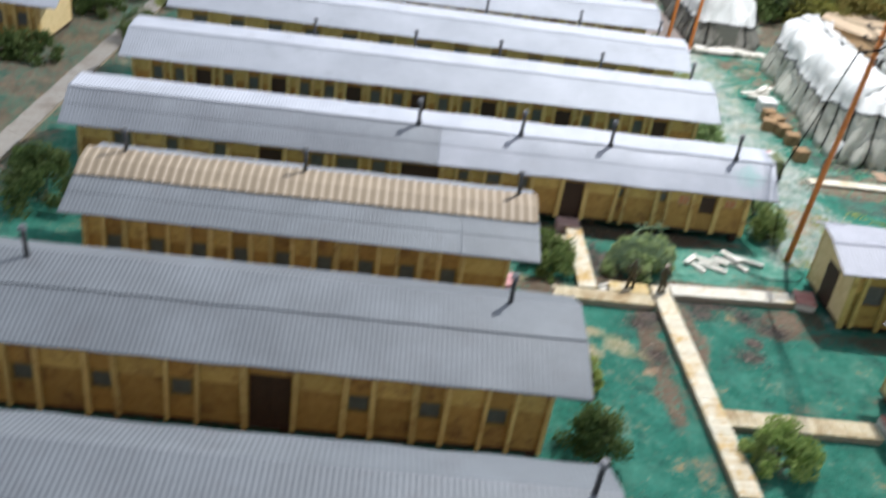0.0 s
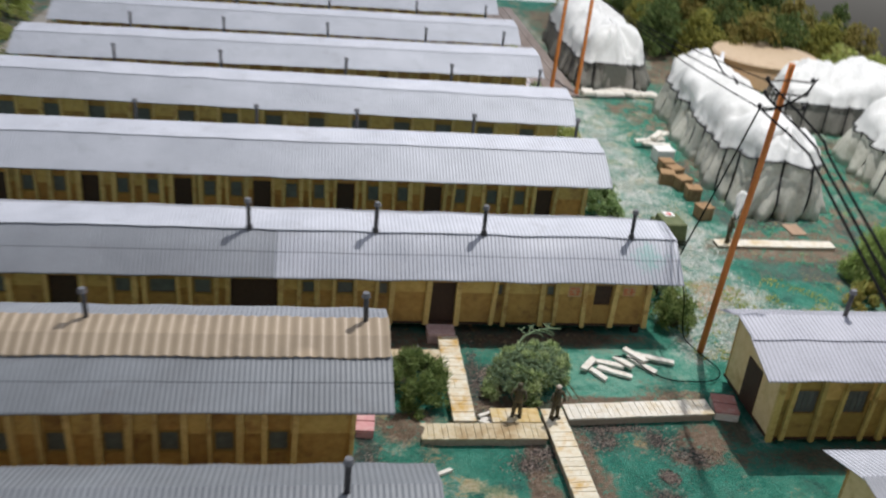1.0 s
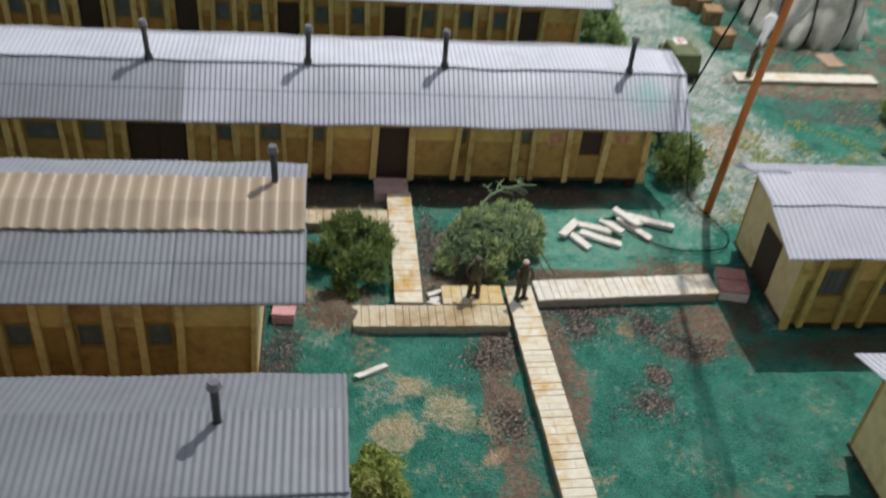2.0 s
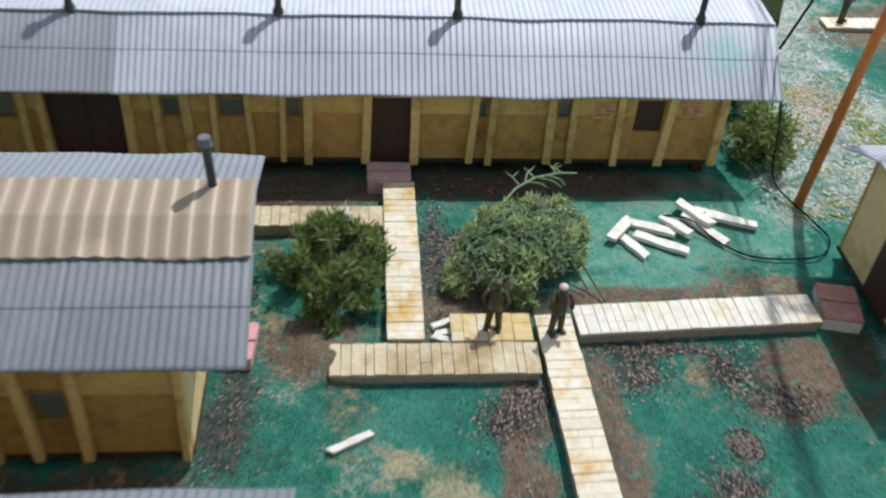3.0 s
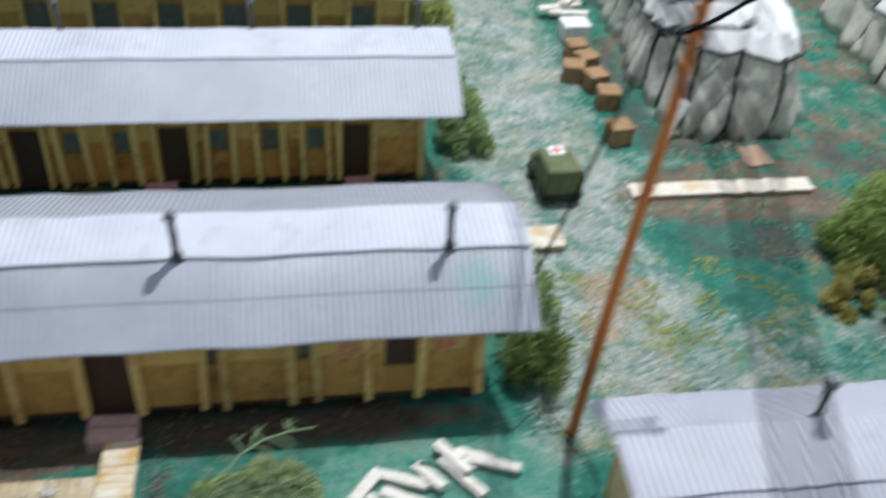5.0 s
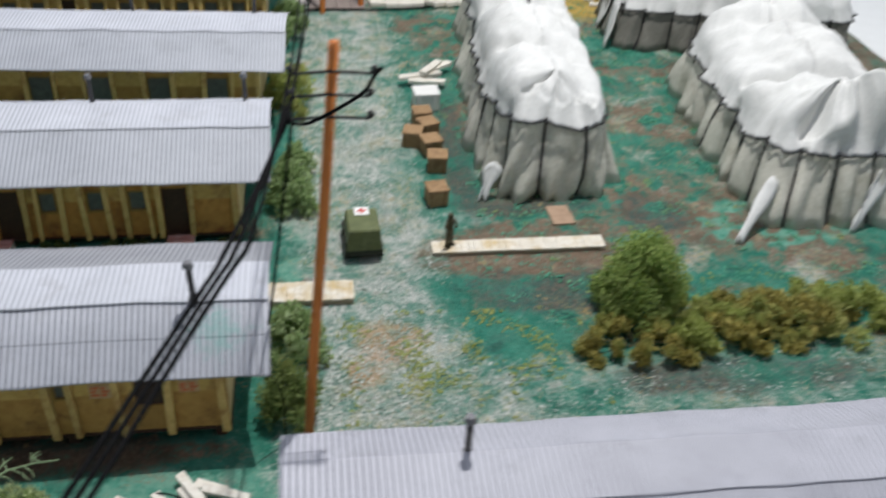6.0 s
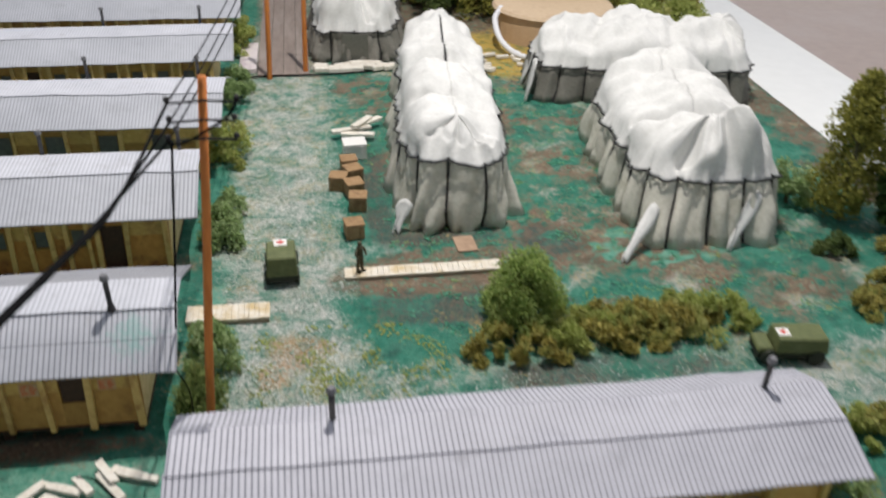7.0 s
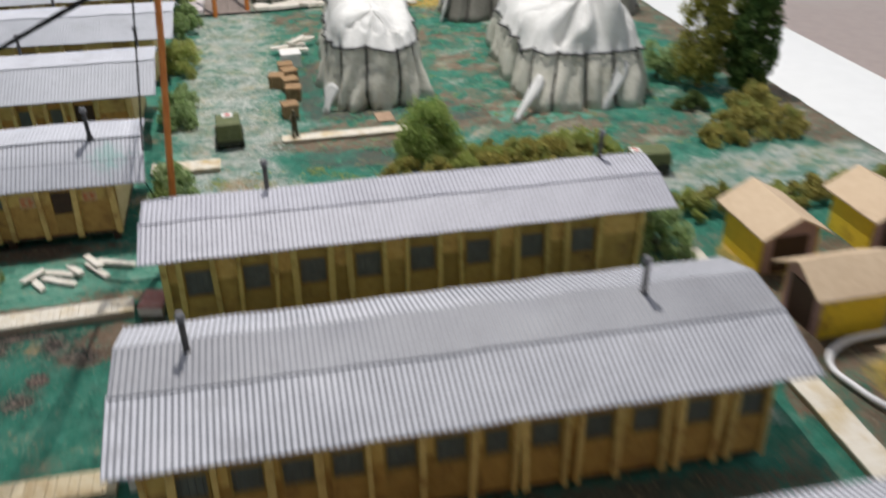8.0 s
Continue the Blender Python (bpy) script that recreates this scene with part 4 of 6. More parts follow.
boardwalk(15.45, 21.95, 14.55, 15.3, "x", 0.27, "pale boardwalk in front of a tent", 0.15, bend=0.05)
boardwalk(29.4, 30.35, -14.0, 0.3, "y", 0.6, "whitewashed boardwalk along the hut ends", 0.2)
boardwalk(-28.1, -26.9, 2.0, 58.0, "y", 0.9, "wide weathered grey boardwalk along the west side", 0.2, material=BOARD_GREY)

# ---- timber, crates and trucks ----
def timber(x, y, z, length, wide, tall, turn, lean=0.0, label="white cut timber lying in a heap", group="white timber heap"):
    """A roughly cut flat stick with uneven ends."""
    rng = random.Random(x * 7 + y)
    bm = bmesh.new()
    rows = []
    for k in range(6):
        px = -length / 2 + length * k / 5
        w, h = wide / 2 * rng.uniform(0.86, 1.08), tall * rng.uniform(0.85, 1.1)
        e = rng.uniform(-0.05, 0.05)
        rows.append([bm.verts.new((px + s * e + rng.uniform(-0.02, 0.02), s * w, q)) for s, q in ((-1, 0), (1, 0), (1, h), (-1, h))])
    for ra, rb in zip(rows, rows[1:]):
        for k in range(4):
            bm.faces.new((ra[k], ra[(k + 1) % 4], rb[(k + 1) % 4], rb[k]))
    bm.faces.new(rows[0][::-1]), bm.faces.new(rows[-1])
    ob = part("timber", bm, WHITE_WOOD)
    ob.matrix_basis = Matrix.Translation((x * S, y * S, z * S)) @ Euler((0, radians(lean), radians(turn))).to_matrix().to_4x4()
    return tagged(ob, label, "timber", group)


for x, y, z, length, turn, lean in ((5.8, 3.75, 0.11, 1.0, 50, 0), (6.05, 3.2, 0.0, 0.85, -58, 0), (6.6, 3.95, 0.0, 1.35, -22, 0), (6.75, 3.35, 0.0, 1.35, -27, 2), (7.25, 3.9, 0.1, 0.9, -52, 0),
                                    (7.85, 4.35, 0.14, 1.1, -55, 0), (8.0, 3.9, 0.0, 1.4, -52, 2), (8.75, 4.15, 0.06, 1.3, -20, 0), (8.35, 4.45, 0.0, 0.9, -24, 0)):
    timber(x, y, z, length, 0.26, 0.11, turn, lean)
for x, y, length, turn in ((-0.75, -2.4, 0.9, 27), (1.22, 0.72, 0.55, 25), (1.3, 0.45, 0.6, 12), (1.2, 0.25, 0.5, -20)):
    timber(x, y, 0.0, length, 0.15, 0.08, turn, label="white offcut lying on the ground", group="white offcuts")
for x, y, z, length, turn in ((16.6, 29.4, 0.3, 2.2, 15), (17.5, 30.2, 0.35, 2.0, 40), (16.9, 28.9, 0.2, 1.8, -8), (17.2, 29.9, 0.5, 1.7, 55)):
    timber(x, y, z, length, 0.4, 0.16, turn, label="white board lying on a heap by the tent", group="white boards")


def crate(x, y, z, sx, sy, sz, turn, material, label):
    c = thing("crate", x, y, z, turn, label, "crate", "crates")
    bm = bmesh.new()
    box(bm, -sx / 2, sx / 2, -sy / 2, sy / 2, 0, sz - 0.1)
    bevelled(bm, 0.03)
    part("body", bm, material, c)
    bm = bmesh.new()
    box(bm, -sx / 2 - 0.03, sx / 2 + 0.03, -sy / 2 - 0.03, sy / 2 + 0.03, sz - 0.1, sz)
    bevelled(bm, 0.025)
    part("lid", bm, material, c)
    batten = box_mesh("batten", 0.1, 0.04, sz - 0.12, material)
    for px in (-sx * 0.3, sx * 0.3):
        piece("batten", batten, c, px, -sy / 2 - 0.02, 0)


for x, y, turn in ((16.05, 18.3, 8), (16.4, 20.9, -6), (16.3, 22.3, 14), (15.6, 23.1, -12), (16.35, 23.9, 20), (16.2, 25.0, 5)):
    crate(x, y, -0.03, 0.8, 0.8, 0.75, turn, CRATE, "brown wooden crate standing on the gravel edge")
crate(16.6, 26.8, -0.03, 1.15, 1.0, 0.85, 4, SIGN_WHITE, "white box standing behind the crates")


def army_truck(x, y, turn, long, wide, tall, label, cross):
    """A boxy field truck: high body, low cab, four wheels, a marked white square on the roof."""
    v = thing("truck", x, y, 0, turn, label, "truck", "olive trucks")
    bm = bmesh.new()
    box(bm, -long / 2, long / 2, -wide / 2, wide / 2, 0.45, tall, 0.06)
    bevelled(bm, 0.05)
    body = part("body", bm, OLIVE, v, "olive drab box body")
    bm = bmesh.new()
    box(bm, long / 2 + 0.02, long / 2 + 0.65, -wide / 2 + 0.06, wide / 2 - 0.06, 0.45, tall * 0.62, 0.05)
    bevelled(bm, 0.05)
    part("cab", bm, OLIVE, v)
    bm = bmesh.new()
    box(bm, -long / 2 + 0.05, long / 2 + 0.6, -wide / 2 + 0.1, wide / 2 - 0.1, 0.2, 0.448)
    part("chassis", bm, OLIVE_DARK, v)
    for px in (-long / 2 + 0.4, long / 2 + 0.2):
        for py in (-wide / 2 + 0.05, wide / 2 - 0.05):
            bm = bmesh.new()
            tube(bm, [(px, py - 0.1, 0.27), (px, py + 0.1, 0.27)], 0.3, 12)
            part("wheel", bm, OLIVE_DARK, v)
    bm = bmesh.new()
    cxx, cyy, r = cross
    box(bm, cxx - r, cxx + r, cyy - r, cyy + r, tall, tall + 0.03)
    square = part("roof_mark", bm, SIGN_WHITE, body, "white square with a red cross")
    bm = bmesh.new()
    box(bm, cxx - r * 0.6, cxx + r * 0.6, cyy - r * 0.2, cyy + r * 0.2, tall + 0.032, tall + 0.045)
    box(bm, cxx - r * 0.2, cxx + r * 0.2, cyy - r * 0.6, cyy + r * 0.6, tall + 0.034, tall + 0.047)
    part("red_cross", bm, SIGN_RED, square)


army_truck(12.95, 15.15, 92, 1.6, 1.25, 1.3, "olive drab truck with a red cross on its roof", (0.5, 0.0, 0.26))
army_truck(31.4, 7.7, 172, 1.9, 1.2, 1.05, "olive drab truck with red roof mark beside the hedge", (0.65, 0.1, 0.22))
bm = bmesh.new()
box(bm, -0.45, 0.45, -0.65, 0.65, -0.06, 0.05)
bevelled(bm, 0.02)
mat = part("door_mat", bm, MAT_BROWN)
mat.matrix_basis = pose(20.8 * S, 17.0 * S, 0, 0, 0, 3)
tagged(mat, "tan square mat at the tent door", "mat")


# ---- painted dolls ----
def doll(x, y, z, turn, label, arm=0.0, cap=DOLL):
    bm = bmesh.new()
    for s in (-1, 1):
        tube(bm, [(s * 0.17, 0.02, 0), (s * 0.13, 0, 0.45), (s * 0.1, 0, 0.88)], 0.085, 7, 0.12)
        box(bm, s * 0.17 - 0.07, s * 0.17 + 0.07, -0.2, 0.1, 0, 0.09, 0.015)
        tube(bm, [(s * 0.22, 0, 1.42), (s * 0.36, -0.02 - 0.1 * arm, 1.15), (s * 0.24, -0.18 - 0.12 * arm, 0.98 + 0.1 * arm)], 0.08, 7, 0.055)
    tube(bm, [(0, 0, 0.82), (0, 0, 1.0), (0, 0.01, 1.28), (0, 0, 1.45), (0, 0, 1.52)], 0.2, 9, 0.17)
    bmesh.ops.create_uvsphere(bm, u_segments=9, v_segments=7, radius=0.13, matrix=Matrix.Translation((0, -0.02, 1.66)))
    box(bm, -0.14, 0.14, -0.09, 0.09, -0.04, 0.01)
    n = len(bm.faces)
    bmesh.ops.create_uvsphere(bm, u_segments=9, v_segments=6, radius=0.14, matrix=Matrix.Translation((0, 0.0, 1.73)) @ Matrix.Diagonal((1, 1, 0.7, 1)))
    bm.faces.ensure_lookup_table()
    for f in bm.faces[n:]:
        f.material_index = 1
    ob = part("doll", bm, DOLL, None, "", True)
    ob.data.materials.append(cap)
    ob.data.transform(Matrix.Scale(0.76, 4))
    ob.matrix_basis = pose(x * S, y * S, z * S, 0, 0, turn)
    return tagged(ob, label, "doll", "painted dolls")


doll(3.58, 0.18, 0.3, 20, "olive painted doll with a pale cap standing on the boards", 0.4, DOLL_PALE)
doll(2.25, 0.35, 0.27, -15, "brown painted doll standing on the stained boards", 0.2)
doll(16.1, 15.0, 0.15, 40, "brown painted doll standing on the pale boards", 0.2)


# ---- tents ----
def tent(x, y, turn, wide, long, wall, tall, label, seed, doors=(), flaps=(), wall_cloth=CANVAS_WALL, slit=None, dips=(), flare=0.0, folds=(), lift=0.0):
    """A marquee of draped cloth: pleated walls, a cord under the roof, hipped ends and a sagging top."""
    te = thing("tent", x, y, 0, turn, label, "tent", "white tents")
    n, verts, rows = 400, [], []
    hw, hl = wide / 2, long / 2
    ridge = hl - hw * 0.6

    def foot(a):
        c, s = math.cos(a), math.sin(a)
        p = 5.0
        r = (abs(c) ** p + abs(s) ** p) ** (-1 / p)
        return c * r * hw, s * r * hl

    round_len = [0.0]
    prev = foot(0)
    for k in range(1, n + 1):
        q = foot(2 * math.pi * k / n)
        round_len.append(round_len[-1] + math.dist(prev, q))
        prev = q
    pleats = max(10, round(round_len[-1] / 1.45))

    def surface(k, s):
        """s below 1: up the wall; from 1 to 2: over the roof."""
        a = 2 * math.pi * (k % n) / n
        fx, fy = foot(a)
        u = round_len[k % n] / round_len[n] * pleats
        fold = 1 - math.exp(-(abs(u - round(u)) / 0.13) ** 2)  # flat cloth between the cords, drawn in at each
        drape = 0.13 * wob(u * 0.9, 0.0, 1.0, seed + 2) + lift * max(0.0, min(1.0, (-fy / hl - 0.55) * 2.6))  # the eave droops unevenly
        if s <= 1:
            out = 0.02 + 0.42 * (fold - 0.6) * (0.45 + 0.55 * (1 - s)) + 0.30 * wob(u * 0.8, s * 0.8, 1.0, seed) + (1 - s) ** 1.3 * (0.48 + 0.6 * wob(u * 0.6, 2.0, 1.0, seed + 3))
            out += 0.34 * abs(wob(u * 1.7 + 0.8 * s, s * 0.9, 1.0, seed + 5)) + 0.16 * abs(wob(u * 3.6 - s, s * 0.8, 1.0, seed + 8))
            end = max(0.0, min(1.0, (-fy / hl - 0.86) * 9))
            out += 0.75 * end * (abs(wob(u * 2.1 - 1.1 * s, s * 1.3, 1.0, seed + 31)) - 0.22) * (1 - s * s)  # the end wall hangs in slanting creases
            push = flare * (1 - s) ** 1.15 * end  # the near end leans out at its foot
            return fx * (1 + (out + 0.25 * push) / hw), fy * (1 + out / hl) - push, wall * s * (1 + drape * s) - 0.04
        t = s - 1
        ry = max(-ridge, min(ridge, fy))
        px, py = fx * (1 - t) * (1 + 0.06 / hw), fy * (1 + 0.06 / hl) + (ry - fy) * t
        rise = (1 - (1 - t) ** 2) ** 0.62
        mid = math.sin(math.pi * min(1, t * 1.1))
        front = 1.0 + 3.4 * max(0.0, min(1.0, (-fy / hl - 0.9) * 12))  # the near end is gathered into deep folds
        runs = wob(u * 0.9, t * 0.6, 1.0, seed + 9) + 0.5 * abs(wob(u * 1.9, t * 0.8, 1.0, seed + 4)) - 0.15
        crease = abs(wob(px * 0.5 + py * 0.25, py * 0.5 - px * 0.2, 1.0, seed + 15))
        sag = 0.2 * mid * fold * (1 - t) + 1.5 * mid * wob(px, py, 0.34, seed + 7) - 0.85 * front * runs * (1 - t) * min(1, t * 5) - 1.0 * (crease - 0.2) * min(1, t * 3)
        for at, deep in dips:  # hollows between the poles, slanting over the roof
            sag -= deep * 1.6 * min(1, t * 2.5) * math.exp(-((py / hl - at + 0.08 * px / hw + 0.05 * wob(px, py, 0.5, seed)) / 0.065) ** 2)
        sag -= 0.55 * (abs(wob(px * 1.1 - 0.5 * py, py * 0.8 + 0.6 * px, 1.0, seed + 19)) - 0.2) * min(1, t * 3)  # finer creases
        gather = 0.0
        for at, deep, half in folds:  # deep gathers in the near end of the canopy, running up from the hem
            gather += deep * math.exp(-((fx / hw - at - 0.1 * t) / half) ** 2) * (1 - t) ** 0.7 * min(1, 0.25 + t * 4) * max(0.0, min(1.0, (-fy / hl - 0.88) * 10))
        sag -= 0.8 * gather
        py += 0.7 * gather
        bulge = 0.26 * math.sin(math.pi * min(1, t * 2.2)) * (1 + 2.2 * wob(u * 0.5, 5.0, 1.0, seed))
        return px + math.copysign(bulge, fx) * abs(math.cos(a)) * (1 - t), py + math.copysign(bulge, fy) * abs(math.sin(a)) ** 4 * (1 - t), wall * (1 + drape * (1 - t)) + (tall - wall) * rise + sag * 0.6

    def lip(k):
        """The canopy's lower hem, hanging a little out over the wall."""
        x0, y0, z0 = surface(k, 1.0)
        u = k / n * pleats
        return x0 * (1 + 0.07 / hw), y0 * (1 + 0.07 / hl), z0 - 0.12 - 0.1 * max(0.0, wob(u * 0.7, 3.0, 1.0, seed + 6))

    levels = [0, 0.2, 0.4, 0.6, 0.8, 0.95, 1.0] + [1 + k / 22 for k in range(1, 23)]
    for s in levels:
        verts += [surface(k, s) for k in range(n)]
    faces = [(j * n + k, j * n + (k + 1) % n, (j + 1) * n + (k + 1) % n, (j + 1) * n + k) for j in range(len(levels) - 1) for k in range(n)]
    lower = mesh_of("side_wall", verts[: 7 * n], [f for f in faces if max(f) < 7 * n], [wall_cloth])
    top = [lip(k) for k in range(n)] + verts[6 * n:]
    upper = mesh_of("canopy", top, [f for f in faces if max(f) < len(top)], [CANVAS])
    for me, nm in ((upper, "canopy"), (lower, "side_wall")):
        for f in me.polygons:
            f.use_smooth = True
        ob = new(nm, me)
        ob.parent = te
        solid = ob.modifiers.new("thickness", "SOLIDIFY")
        solid.thickness = 0.05 * S
    # cord under the roof and one down each pleat
    bm = bmesh.new()
    ring = [Vector(surface(k, 1.0)) * 1.0 for k in range(0, n + 1, 2)]
    tube(bm, [Vector((p.x * (1 + 0.15 / hw), p.y * (1 + 0.15 / hl), p.z - 0.1)) for p in ring], 0.045, 4)
    part("eave_cord", bm, BLACK, te, "dark cord round the tent under its roof")
    for j in range(pleats):
        k = min(range(n), key=lambda q: abs(round_len[q] / round_len[n] * pleats - j))
        bm = bmesh.new()
        pts = [Vector(surface(k, s)) for s in (0.02, 0.35, 0.7, 1.0)]
        tube(bm, [Vector((p.x * (1 + 0.07 / hw), p.y * (1 + 0.07 / hl), p.z)) for p in pts], 0.055, 4)
        part("pleat_cord", bm, BLACK, te)
    # loose cloth flaps hanging out at the corners of the end
    for end, xa, xb, reach, half, high in flaps:
        bm = bmesh.new()
        rows = []
        for q in range(11):
            f = q / 10
            c = Vector((hw * (xa + (xb - xa) * f), end * (hl * 1.04 + 0.16 + (reach + flare) * f), wall * high * (1 - f ** 0.75) + 0.05 + 0.1 * math.sin(f * 3.1)))
            wide_here = half * (1 - 0.72 * f) * (1 + 0.25 * math.sin(f * 7 + seed))
            rows.append([bm.verts.new(c + Vector((e * wide_here, -end * 0.22 * (1 - e * e) * 0.8, 0.16 * (1 - e * e) - 0.10 * abs(e)))) for e in (-1, -0.6, -0.2, 0.2, 0.6, 1)])
        for ra, rb in zip(rows, rows[1:]):
            for e in range(5):
                bm.faces.new((ra[e], ra[e + 1], rb[e + 1], rb[e]))
        flap = part("loose_flap", bm, CANVAS, te, "white cloth flap drooping to the ground", True)
        flap.modifiers.new("thickness", "SOLIDIFY").thickness = 0.06 * S
    if slit:  # dark gap along the ridge where two cloths meet
        bm = bmesh.new()
        pts = []
        for q in range(9):
            y = hl * (slit[0] + (slit[1] - slit[0]) * q / 8)
            k = min(range(n // 4 + 1), key=lambda c: abs(foot(2 * math.pi * c / n)[1] - y))
            pts.append(Vector(surface(k, 2.0)) + Vector((0, 0, 0.0)))
        tube(bm, pts, 0.09, 5, 0.05)
        part("ridge_gap", bm, BLACK, te, "dark gap along the ridge")
    for side in doors:
        bm = bmesh.new()
        box(bm, -0.9, 0.9, side * hl * 1.06 - 0.06, side * hl * 1.06 + 0.06, 0, wall * 0.92, 0.03)
        part("door_flap", bm, TENT_DOOR, te, "grey-green closed tent door")
    return te


tent(21.6, 28.7, -5.5, 4.6, 19.6, 2.5, 4.6, "long white canvas tent with pleated walls", 1.0, slit=(0.0, 0.72), dips=((-0.52, 0.9), (0.0, 0.7), (0.4, 0.4)), flare=0.2, folds=((-0.5, 1.0, 0.2), (0.35, 0.9, 0.17), (-0.05, 0.5, 0.08)), lift=0.3, flaps=((-1, -1.0, -1.18, 0.3, 0.3, 0.5),))
tent(32.3, 22.8, -4.0, 6.0, 12.2, 2.5, 4.8, "white canvas tent with pleated walls and drooping flaps", 12.0, flaps=((-1, -0.95, -1.5, 1.4, 0.3, 0.62), (-1, 0.55, 0.12, 0.55, 0.3, 0.85)), dips=((-0.36, 1.05), (0.5, 0.4)), flare=0.6, folds=((-0.65, 0.9, 0.16), (0.12, 0.7, 0.12), (0.7, 0.6, 0.14)), lift=0.14)
tent(34.8, 35.6, 80.0, 5.6, 12.5, 2.2, 4.4, "white canvas tent with a dark open side", 23.0, flaps=((1, -0.8, -1.1, 0.5, 0.9, 0.98), (1, 0.1, 0.0, 0.6, 1.0, 0.98)), wall_cloth=TAUPE_SHADE_WALL, dips=((-0.3, 0.4), (0.45, 0.4)))
tent(18.2, 50.5, -4.0, 5.4, 17.0, 2.1, 4.4, "white canvas tent with a grey-green end", 34.0, (-1,), wall_cloth=TAUPE_SHADE_WALL)

# ---- pole, wires and cable ----
def wire(points, radius, label, name="wire"):
    bm = bmesh.new()
    tube(bm, points, radius, 5)
    return tagged(part(name, bm, WIRE), label, "wire", "wires from the pole")


def smoothed(points, n=6):
    """Points laid more closely along a smooth line through the given ones."""
    p = [Vector(q) for q in points]
    p = [p[0]] + p + [p[-1]]
    out = []
    for a, b, c, d in zip(p, p[1:], p[2:], p[3:]):
        for k in range(n):
            t = k / n
            out.append(0.5 * (2 * b + (c - a) * t + (2 * a - 5 * b + 4 * c - d) * t * t + (3 * b - a - 3 * c + d) * t ** 3))
    return out + [p[-1]]


def sagging(a, b, sag, n=12):
    a, b = Vector(a), Vector(b)
    return [a.lerp(b, k / n) - Vector((0, 0, sag * 4 * (k / n) * (1 - k / n))) for k in range(n + 1)]


pole = thing("utility_pole", 10.85, 4.95, 0, 0, "tall orange-brown wooden utility pole with black cross arms", "utility pole")
bm = bmesh.new()
tube(bm, [(0, 0, -0.15), (0.3, 0.12, 4), (0.65, 0.22, 8), (0.95, 0.33, 12.0)], 0.135, 10, 0.115)
part("shaft", bm, POLE_WOOD, pole, "", True)
ARMS = ((11.4, 0.85), (10.9, 0.8), (10.4, 0.85))
for z, r in ARMS:
    bx, by = 0.95 * z / 12, 0.33 * z / 12
    bm = bmesh.new()
    tube(bm, [(bx - r, by - 0.2, z), (bx, by - 0.2, z + 0.05), (bx + r, by - 0.2, z)], 0.035, 5)
    arm = part("cross_arm", bm, BLACK, pole)
    for s in (-1, 1):
        bm = bmesh.new()
        bmesh.ops.create_uvsphere(bm, u_segments=8, v_segments=6, radius=0.085, matrix=Matrix.Translation((bx + s * r, by - 0.2, z + 0.1)))
        part("insulator", bm, BLACK, arm)
for z, off in ((11.4, -0.85), (10.9, -0.8), (10.4, -0.85)):
    p = (10.85 + 0.95 * z / 12 + off, 4.95 + 0.1, z)
    wire(smoothed([p, (10.2 + 0.45 * (z - 11), 0.0, 10.98 + 0.4 * (z - 11)), (9.45 + 0.4 * (z - 11), -2.5, 10.95 + 0.25 * (z - 11)), (5.3 + 0.5 * (z - 11), -16.0, 11.0 + 0.12 * (z - 11))]), 0.042, "black wire strung from the pole towards the south")
    wire(sagging(p, (11.9 + 0.9 * (11.4 - z), 39.2, 9.0), 0.5), 0.026, "black wire strung from the pole towards the north gate")
wire(smoothed([(10.85, 5.0, 10.35), (11.2, 4.75, 10.45), (11.75, 4.7, 10.75), (12.35, 4.8, 11.1), (12.6, 4.9, 11.45), (12.75, 5.0, 11.55)]), 0.042, "thick black cord tied across the cross arms", "cord")
wire([(10.9, 5.1, 10.4), (10.4, 6.1, 6.5), (9.98, 6.9, 3.45)], 0.035, "black wire dropping to the hut roof")
loop = [(9.98, 6.0, 2.5), (10.25, 6.1, 1.6), (10.3, 5.9, 0.7), (10.35, 5.4, 0.25), (10.9, 4.3, 0.06), (11.1, 3.5, 0.05), (10.7, 2.9, 0.05), (9.9, 2.75, 0.05), (8.9, 2.85, 0.05), (8.2, 3.4, 0.05), (7.6, 3.95, 0.3), (7.0, 4.25, 0.2)]
wire(smoothed(loop), 0.024, "black loose cable lying on the ground", "cable")


# ---- bushes and trees ----
def foliage(name, parent, centres, count, size, material, seed, flat=1.0, aspect=0.45, spiky=0.0):
    """Many small bent leaves gathered round twig ends; centres: (x, y, z, spread)."""
    rng = np.random.default_rng(seed)
    pick = rng.integers(0, len(centres), count)
    c = np.array(centres)[pick]
    d = rng.normal(size=(count, 3))
    d /= np.linalg.norm(d, axis=1)[:, None]
    p = c[:, :3] + d * (c[:, 3] * rng.random(count) ** 0.45)[:, None] * (1, 1, flat)
    p[:, 2] = np.maximum(p[:, 2], 0.03)
    u = rng.normal(size=(count, 3))
    u /= np.linalg.norm(u, axis=1)[:, None]
    u += spiky * (d + (0, 0, 0.6))  # sprigs that point outwards
    u /= np.linalg.norm(u, axis=1)[:, None]
    v = np.cross(u, rng.normal(size=(count, 3)))
    v /= np.linalg.norm(v, axis=1)[:, None]
    s = size * rng.uniform(0.6, 1.35, count)[:, None]
    w = np.cross(u, v)
    quads = np.stack([p - u * s, p + v * s * aspect + w * s * 0.2, p + u * s, p - v * s * aspect + w * s * 0.2], 1).reshape(-1, 3)
    me = bpy.data.meshes.new(name)
    me.from_pydata((quads * S).tolist(), [], [(4 * i, 4 * i + 1, 4 * i + 2, 4 * i + 3) for i in range(count)])
    me.materials.append(material)
    ob = new(name, me)
    ob.parent = parent
    return ob


